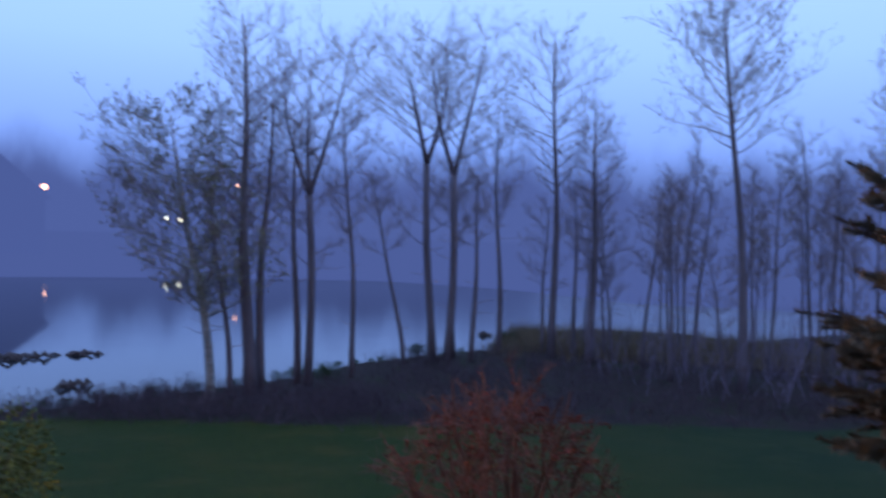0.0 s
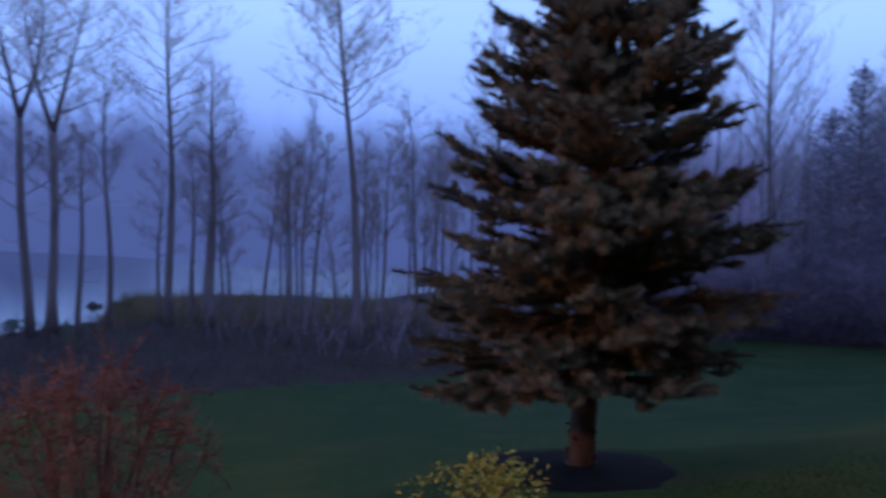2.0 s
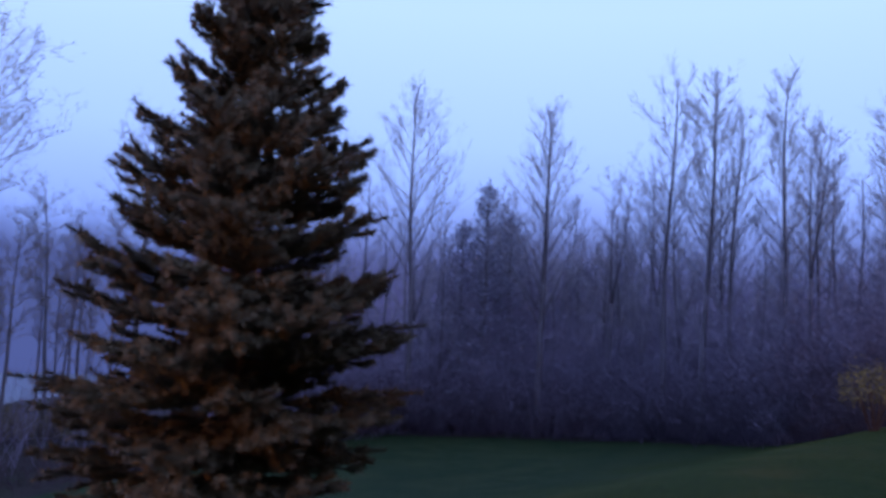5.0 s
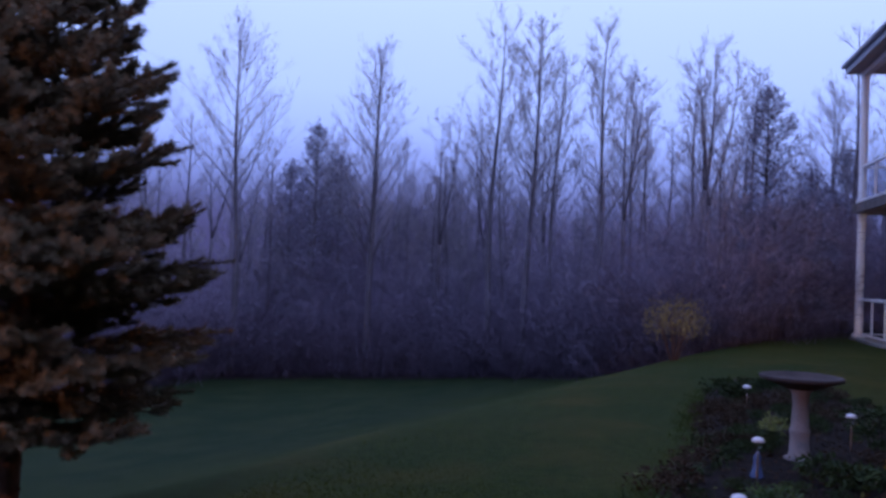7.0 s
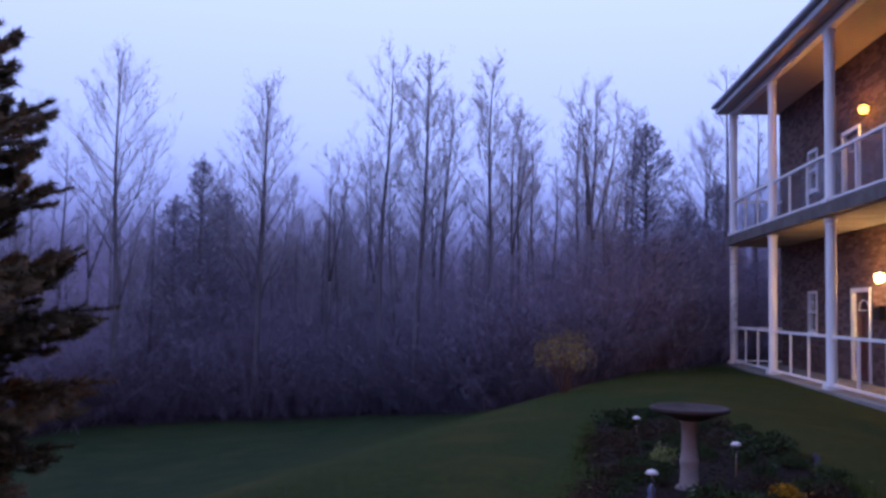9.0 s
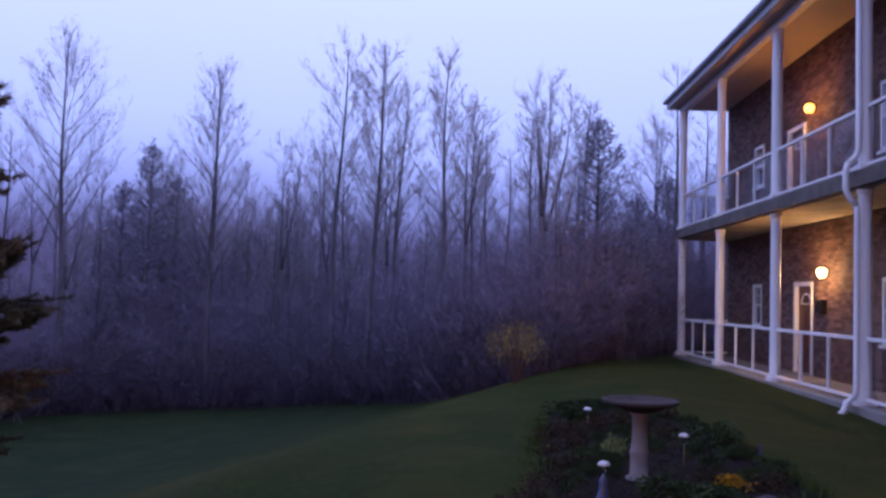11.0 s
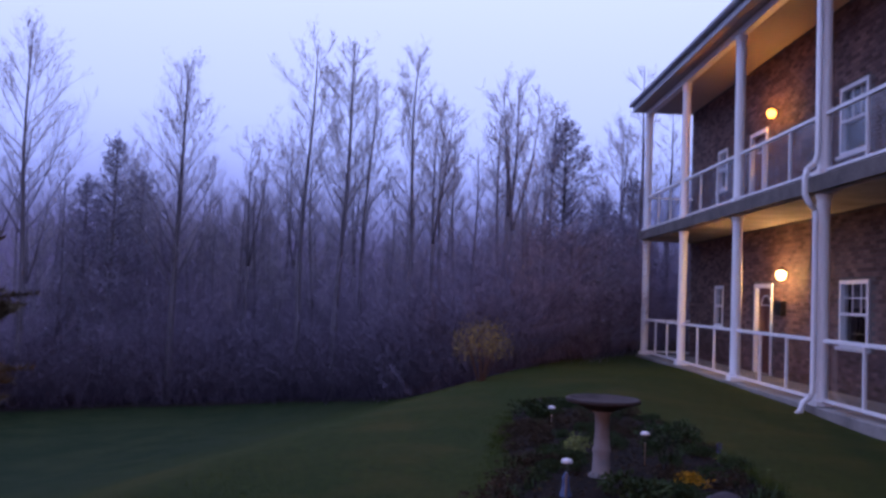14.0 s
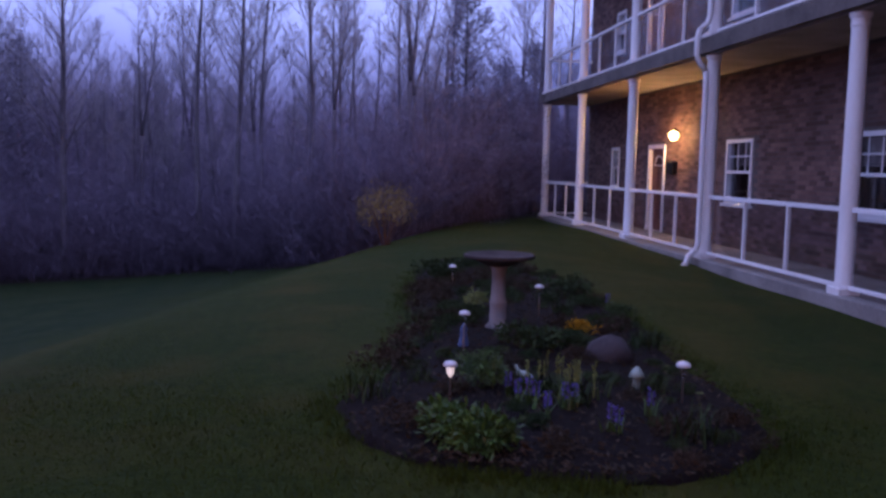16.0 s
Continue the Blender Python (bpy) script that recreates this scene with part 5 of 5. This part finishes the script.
# bird bath
bath = thing("bird_bath", on_bed(7.1, 0.945, 0, 0.03) @ Matrix.Diagonal((0.80, 0.80, 1.19, 1)), "weathered concrete bird bath with a wide shallow bowl", "bird bath")
part("pedestal", Mesh().lathe([(0.135, 0.0), (0.135, 0.03), (0.095, 0.05), (0.086, 0.15), (0.093, 0.19), (0.097, 0.20), (0.093, 0.21), (0.082, 0.225), (0.072, 0.36), (0.08, 0.44), (0.115, 0.465)], 24), STONE, bath, smooth=True)
part("bowl", Mesh().lathe([(0.115, 0.463), (0.24, 0.495), (0.345, 0.517), (0.375, 0.525), (0.38, 0.545), (0.355, 0.552), (0.33, 0.535), (0.2, 0.505), (0.02, 0.50)], 40), STONE_DARK, bath, "dark damp bowl with a rounded rim", True)

# boulder
rng = random.Random(4)
bmr = bmesh.new()
bmesh.ops.create_icosphere(bmr, subdivisions=3, radius=1)
for v in bmr.verts:
    k = 1 + 0.16 * noise.noise(v.co * 1.3) + 0.05 * noise.noise(v.co * 4)
    v.co = Vector((v.co.x * 0.14 * k, v.co.y * 0.165 * k, v.co.z * 0.15 * k + 0.06))
me = bpy.data.meshes.new("boulder")
bmr.to_mesh(me)
bmr.free()
me.materials.append(BOULDER)
me.polygons.foreach_set("use_smooth", [True] * len(me.polygons))
single("boulder", me, BOULDER, on_bed(6.1, -0.02, 0, 0.035), "rounded grey-pink field stone in the flower bed", "rock")


def solar_light(x, y, h, lit):
    t = thing("solar_light", on_bed(x, y), "small solar stake light with a pale round cap", "garden light", "solar lights in the bed")
    part("stake", Mesh().tube([(0, 0, -0.05), (0, 0, h - 0.09)], [0.007, 0.007], 8), STEEL, t)
    part("glass_shade", Mesh().lathe([(0.008, h - 0.085), (0.018, h - 0.07), (0.024, h - 0.035), (0.024, h - 0.02)], 14), LAMP_SOLAR if lit else CLEAR, t, "", True)
    part("cap", Mesh().lathe([(0.042, h - 0.022), (0.045, h - 0.014), (0.034, h + 0.002), (0.014, h + 0.009), (0.003, h + 0.010)], 18), LAMP_CAP, t, "pale round cap", True)


for x, y, h, lit in [(9.6, 1.85, 0.24, 0), (6.1, 1.05, 0.30, 0), (7.75, 0.66, 0.29, 0), (4.72, 0.87, 0.235, 1), (5.05, -0.46, 0.25, 0)]:
    solar_light(x, y, h, lit)

clump = leafy_shrub(0.22, 0.28, 0.20, 1500, 0.050, 71, clump=12)
plant_shrub("leafy_perennial", clump, on_bed(4.02, 0.64), "wide clump of fresh green leaves in the bed", None, FRESH_LEAF, "plant", "perennials in the bed")
clump2 = leafy_shrub(0.17, 0.19, 0.23, 1500, 0.026, 72, clump=12)
plant_shrub("rounded_perennial", clump2, on_bed(5.1, 0.76), "small rounded mound of fine green leaves", None, FRESH_LEAF, "plant", "perennials in the bed")
dark = [plant_shrub("dark_perennial", leafy_shrub(0.34, 0.34, 0.20 + 0.03 * k, 700, 0.05, 73 + k, clump=9), on_bed(*p), "low dark green mound of leaves in the bed", None, DARK_LEAF, "plant", "perennials in the bed")
        for k, p in enumerate([(6.25, 0.55), (10.2, 2.1), (8.9, 0.55)])]
rng = random.Random(33)
for i in range(110):
    x = rng.uniform(4.2, 12.2)
    x, y = bed_at(x, rng.uniform(-0.9, 0.84))
    if math.hypot(x - 6.8, y - 0.9) < 0.45:
        continue
    copy_thing(rng.choice(dark), on_bed(x, y, rng.uniform(0, 360)) @ Matrix.Scale(rng.uniform(0.2, 0.5) * (0.6 if x < 5.6 else 1), 4))
dull = plant_shrub("brown_perennial", leafy_shrub(0.26, 0.26, 0.20, 500, 0.04, 79, clump=8), on_bed(5.6, 1.5), "low brownish mound of new growth in the bed", None, NEW_GROWTH, "plant", "perennials in the bed")
for i in range(60):
    x, y = bed_at(rng.uniform(3.9, 11.5), rng.uniform(-0.95, 0.97))
    if math.hypot(x - 6.8, y - 0.9) < 0.45:
        continue
    copy_thing(dull, on_bed(x, y, rng.uniform(0, 360)) @ Matrix.Scale(rng.uniform(0.3, 0.8), 4))


def spiky(n, h, seed, w=0.012, spread=0.06):
    rng = random.Random(seed)
    m = Mesh()
    for _ in range(n):
        a = rng.uniform(0, 6.28)
        p = Vector((rng.gauss(0, spread), rng.gauss(0, spread), 0))
        d = Vector((math.cos(a) * 0.35, math.sin(a) * 0.35, 1)).normalized()
        s = Vector((-math.sin(a), math.cos(a), 0)) * w / 2
        hh = h * rng.uniform(0.6, 1.1)
        q = p + d * hh * 0.6
        tip = q + (d + Vector((math.cos(a), math.sin(a), -0.2)) * 0.5) * hh * 0.4
        m.add([tuple(p - s), tuple(p + s), tuple(q + s * 0.8), tuple(q - s * 0.8), tuple(tip)], [(0, 1, 2, 3), (3, 2, 4)])
    return m


def hyacinth(where, seed):
    rng = random.Random(seed)
    t = thing("hyacinth", where, "violet hyacinth in flower with strap leaves", "flower", "hyacinths in the bed")
    part("leaves", spiky(9, 0.17, seed, 0.016, 0.02), FRESH_LEAF, t)
    st, fl = Mesh(), Mesh()
    st.tube([(0, 0, 0), (0.005, 0, 0.2)], [0.005, 0.004], 5)
    for i in range(60):
        z = 0.10 + 0.12 * rng.random()
        a = rng.uniform(0, 6.28)
        d = Vector((math.cos(a), math.sin(a), rng.uniform(-0.2, 0.6))).normalized()
        fl.leaf(Vector((0, 0, z)) + d * 0.008, d, unit(rng), 0.028, 0.014)
    part("stalk", st, FRESH_LEAF, t)
    part("blossom", fl, PURPLE, t)
    return t


for i, (x, y) in enumerate([(4.83, 0.47), (4.86, 0.41), (4.78, 0.36), (4.80, 0.20), (4.83, 0.15), (4.44, -0.06), (4.40, -0.10), (4.80, -0.27), (4.6, 0.28), (5.0, 0.55), (8.6, 0.05)]):
    hyacinth(on_bed(x - 0.12, y, 40 * i) @ Matrix.Scale(0.75, 4), 500 + i)


def spires(where, n, label):
    rng = random.Random(n)
    t = thing("spire_plant", where, label, "plant", "spire plants in the bed")
    part("foliage", spiky(50, 0.16, 7, 0.02, 0.10), DARK_LEAF, t)
    for _ in range(n):
        x, y, h = rng.gauss(0, 0.08), rng.gauss(0, 0.12), rng.uniform(0.17, 0.25)
        s = Mesh()
        for k in range(14):
            a = rng.uniform(0, 6.28)
            s.leaf(Vector((x, y, h * (0.55 + 0.45 * k / 14))), Vector((math.cos(a), math.sin(a), 0.9)).normalized(), unit(rng), 0.022, 0.012)
        s.tube([(x, y, 0), (x, y, h)], [0.003, 0.002], 4)
        part("spire", s, LIME_LEAF, t)


spires(on_bed(5.0, 0.17), 12, "pale lime flower spires over dark leaves")
spires(on_bed(5.0, 0.36), 8, "pale lime flower spires over dark leaves")
plant_shrub("lime_perennial", leafy_shrub(0.28, 0.12, 0.18, 320, 0.035, 81), on_bed(8.0, 1.3), "bright lime-green low plant behind the bird bath", None, LIME_LEAF, "plant", "perennials in the bed")
plant_shrub("yellow_flowers", leafy_shrub(0.10, 0.17, 0.13, 300, 0.026, 82), on_bed(7.0, 0.24), "patch of bright yellow flowers beside the boulder", None, YELLOW, "flower", "flowers in the bed")
daff = thing("daffodil_clump", on_bed(4.75, 1.38), "clump of dark grey-green strap leaves in the bed", "flower", "flowers in the bed")
part("leaves", spiky(40, 0.24, 91, 0.012, 0.08), DARK_LEAF, daff)
s = Mesh().tube([(-0.1, 0, 0), (-0.12, 0, 0.3)], [0.0015, 0.0012], 3)
for j in range(6):
    a = math.pi * j / 3
    s.leaf(Vector((-0.12, 0, 0.3)), Vector((math.cos(a), math.sin(a), 0.3)).normalized(), Vector((-math.sin(a), math.cos(a), 0)), 0.03, 0.016)
part("flower", s, OLIVE_LEAF, daff)
for x, y, tn in [(5.9, 1.45, 30), (5.1, 1.15, 100), (6.4, 1.35, 200), (9.9, 1.3, 60), (7.9, 0.45, 10), (4.35, -0.45, 20), (5.2, -0.3, 80), (6.6, -0.25, 150), (7.2, 1.7, 10)]:
    copy_thing(daff, on_bed(x, y, tn) @ Matrix.Scale(random.Random(int(tn)).uniform(0.5, 0.95), 4))

# small garden ornaments
single("blue_ornament", Mesh().lathe([(0.055, 0), (0.06, 0.03), (0.04, 0.09), (0.032, 0.16), (0.038, 0.19), (0.012, 0.24), (0.004, 0.25)], 16), BLUE_GLAZE, on_bed(6.25, 1.08) @ Matrix.Scale(0.75, 4), "small blue glazed garden ornament in the bed", "ornament", smooth=True)
single("green_ornament", Mesh().lathe([(0.03, 0), (0.035, 0.05), (0.03, 0.1), (0.065, 0.11), (0.05, 0.15), (0.02, 0.19), (0.003, 0.20)], 14), GREEN_GLAZE, on_bed(5.3, -0.2) @ Matrix.Scale(0.75, 4), "small grey-green ceramic ornament in the bed", "ornament", smooth=True)
orn = Mesh().tube([(-0.13, 0, 0.10), (-0.06, 0, 0.115), (0.0, 0, 0.12), (0.05, 0, 0.13), (0.075, 0, 0.17), (0.085, 0, 0.20), (0.11, 0, 0.195)], [0.006, 0.028, 0.042, 0.034, 0.018, 0.02, 0.004], 10)
orn.tube([(0, 0, 0.1), (0, 0, -0.05)], [0.006, 0.006], 6)
single("garden_ornament", orn, GREEN_GLAZE, on_bed(5.2, 0.50, 70) @ Matrix.Scale(0.6, 4), "pale grey-green ceramic ornament on a thin stake", "ornament", smooth=True)

# ---------------------------------------------------------------- far shore, water's edge
hx, hy = polar(28.6, 100)
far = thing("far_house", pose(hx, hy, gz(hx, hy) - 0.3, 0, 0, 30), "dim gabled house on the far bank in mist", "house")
# walls and roof emit the painted mist colour
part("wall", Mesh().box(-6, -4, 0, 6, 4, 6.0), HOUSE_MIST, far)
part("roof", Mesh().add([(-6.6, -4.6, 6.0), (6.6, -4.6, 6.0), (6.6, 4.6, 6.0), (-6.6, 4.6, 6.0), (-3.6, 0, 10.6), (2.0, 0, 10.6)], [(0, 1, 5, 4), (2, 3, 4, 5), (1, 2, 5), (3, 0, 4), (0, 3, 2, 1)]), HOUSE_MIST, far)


def far_lamp(az, r, z, mat, size, label):
    x, y = polar(az, r)
    z0 = gz(x, y)
    t = thing("street_lamp", pose(x, y, z0), label, "lamp", "lamps on the far bank")
    part("pole", Mesh().tube([(0, 0, -0.3), (0, 0, z - z0)], [0.07, 0.05], 8), BLACK_METAL, t)
    part("globe", Mesh().lathe([(0.1 * size, z - z0 - size), (0.8 * size, z - z0 - 0.6 * size), (size, z - z0), (0.8 * size, z - z0 + 0.6 * size), (0.1 * size, z - z0 + size)], 14), mat, t, "", True)


far_lamp(25.0, 201.0, 8.6, LAMP_STREET, 0.58, "orange street lamp glowing on the far bank")
far_lamp(17.15, 132.0, 2.05, LAMP_FLOOD, 0.32, "white lamp glowing on the far bank")
far_lamp(17.9, 132.0, 2.2, LAMP_FLOOD, 0.2, "small white lamp glowing on the far bank")
far_lamp(13.6, 138.0, 7.6, LAMP_STREET, 0.24, "faint red-orange lamp on the far bank")


def drift(az, r, w, h, seed):
    rng = random.Random(seed)
    px, py = polar(az, r)
    t = thing("driftwood", pose(px, py, WATER - 0.02, 0, 0, az), "dark tangle of driftwood lying in the pond", "driftwood", "driftwood in the pond")
    for _ in range(14):
        x, y = rng.gauss(0, w * 0.3), rng.gauss(0, w * 0.15)
        a = rng.uniform(-0.6, 0.6)
        L = w * rng.uniform(0.25, 0.55)
        part("branch", Mesh().tube([(x - L / 2 * math.cos(a), y - L / 2 * math.sin(a), 0.0), (x, y, h * rng.uniform(0.4, 1)), (x + L / 2 * math.cos(a), y + L / 2 * math.sin(a), 0.0)], [0.03, 0.05, 0.02], 5), BARK_DARK, t)


drift(26.6, 28.5, 1.3, 0.25, 1)
drift(23.3, 29.0, 0.9, 0.14, 2)
drift(23.7, 23.4, 0.7, 0.2, 3)
drift(-2.7, 34.5, 0.4, 0.2, 4)

# grass standing on the near lawn
rng = random.Random(19)
places = []
while len(places) < 3800:
    az, r = rng.uniform(32, -107), 2.9 + 5.5 * rng.random() ** 1.5
    x, y = polar(az, r)
    u, v = x * CU + y * SU, -x * SU + y * CU
    c = float(np.interp(x, [b[0] for b in BED], [b[1] for b in BED]))
    h = float(np.interp(x, [b[0] for b in BED], [b[2] for b in BED]))
    if v < -5.6 or v + 0.33 * float(soft(u - 4, 1.5)) > 2.9 or (3.7 < x < 12.9 and abs(y - c) < h * 0.97) or math.hypot(x - sx, y - sy) < 0.7:
        continue
    places.append((x, y))
blades("lawn_grass", places, 22, 0.13, 0.035, 0.006, BLADE, "short mown green grass blades", "grass", 61, 0.5)


# ---------------------------------------------------------------- bricks of the front wall
def brick_wall():
    L, Hh, joint = 0.203, 0.066, 0.010
    ops = [(a - 0.0, b, c, d) for a, b, c, d in WINDOWS + DOORS]
    near, rest = [], Mesh()
    row, z = 0, 0.005
    while z + Hh < SOFFIT:
        if not (SLAB0 - 0.04 < z + Hh and z < SLAB1):
            u = 6.5 - (row % 2) * (L + joint) / 2
            while u < WALL_END - 0.21:
                u1 = u + L
                if not any(u < o[1] and u1 > o[0] and z < o[3] and z + Hh > o[2] - 0.06 for o in ops):
                    if 9.6 < u < 14.2 and 1.05 < z < 2.2 and len(near) < 300:
                        near.append((u, z))
                    else:
                        rest.add([(u, WALL_Y, z), (u1, WALL_Y, z), (u1, WALL_Y, z + Hh), (u, WALL_Y, z + Hh),
                                  (u + 0.004, WALL_Y + 0.010, z + 0.004), (u1 - 0.004, WALL_Y + 0.010, z + 0.004), (u1 - 0.004, WALL_Y + 0.010, z + Hh - 0.004), (u + 0.004, WALL_Y + 0.010, z + Hh - 0.004)],
                                 [(7, 6, 5, 4), (4, 5, 1, 0), (5, 6, 2, 1), (6, 7, 3, 2), (7, 4, 0, 3)])
                u += L + joint
        row += 1
        z += Hh + joint
    tagged(part("brickwork", rest, BRICK, front), kind="stuff")
    one = Mesh().add([(0, 0, 0), (L, 0, 0), (L, 0, Hh), (0, 0, Hh), (0.004, 0.01, 0.004), (L - 0.004, 0.01, 0.004), (L - 0.004, 0.01, Hh - 0.004), (0.004, 0.01, Hh - 0.004)],
                     [(7, 6, 5, 4), (4, 5, 1, 0), (5, 6, 2, 1), (6, 7, 3, 2), (7, 4, 0, 3)]).mesh("brick", BRICK)
    for u, z in near:
        b = new("brick", one)
        b.parent = front
        b.matrix_basis = Matrix.Translation((u, WALL_Y, z))


brick_wall()


def bed_litter():
    """Bark chips and dead leaves over the mulch."""
    rng = random.Random(97)
    m = Mesh()
    for _ in range(4200):
        x = 3.75 + 8.6 * rng.random() ** 1.5
        x, y = bed_at(x, rng.uniform(-1.0, 1.0))
        p = Vector((x, y, bed_z(x, y) + rng.uniform(0.01, 0.035)))
        a = rng.uniform(0, 6.28)
        d = Vector((math.cos(a), math.sin(a), rng.uniform(-0.3, 0.5))).normalized()
        m.leaf(p, d, unit(rng), rng.uniform(0.02, 0.06), rng.uniform(0.012, 0.026))
    return single("leaf_litter", m, NEW_GROWTH, pose(0, 0, 0), "bark chips and dead leaves over the mulch", "leaf litter", kind="stuff")


bed_litter()
rim_rng = random.Random(98)
rim = [bed_at(rim_rng.uniform(3.7, 11), rim_rng.choice((-1, 1)) * rim_rng.uniform(0.97, 1.12)) for _ in range(420)]
rim += [(3.66 + rim_rng.gauss(0, 0.05), bed_at(3.72, rim_rng.uniform(-1, 1))[1]) for _ in range(90)]
blades("bed_rim_grass", rim, 16, 0.06, 0.07, 0.007, BLADE, "longer grass blades along the rim of the bed", "grass", 62, 0.5)
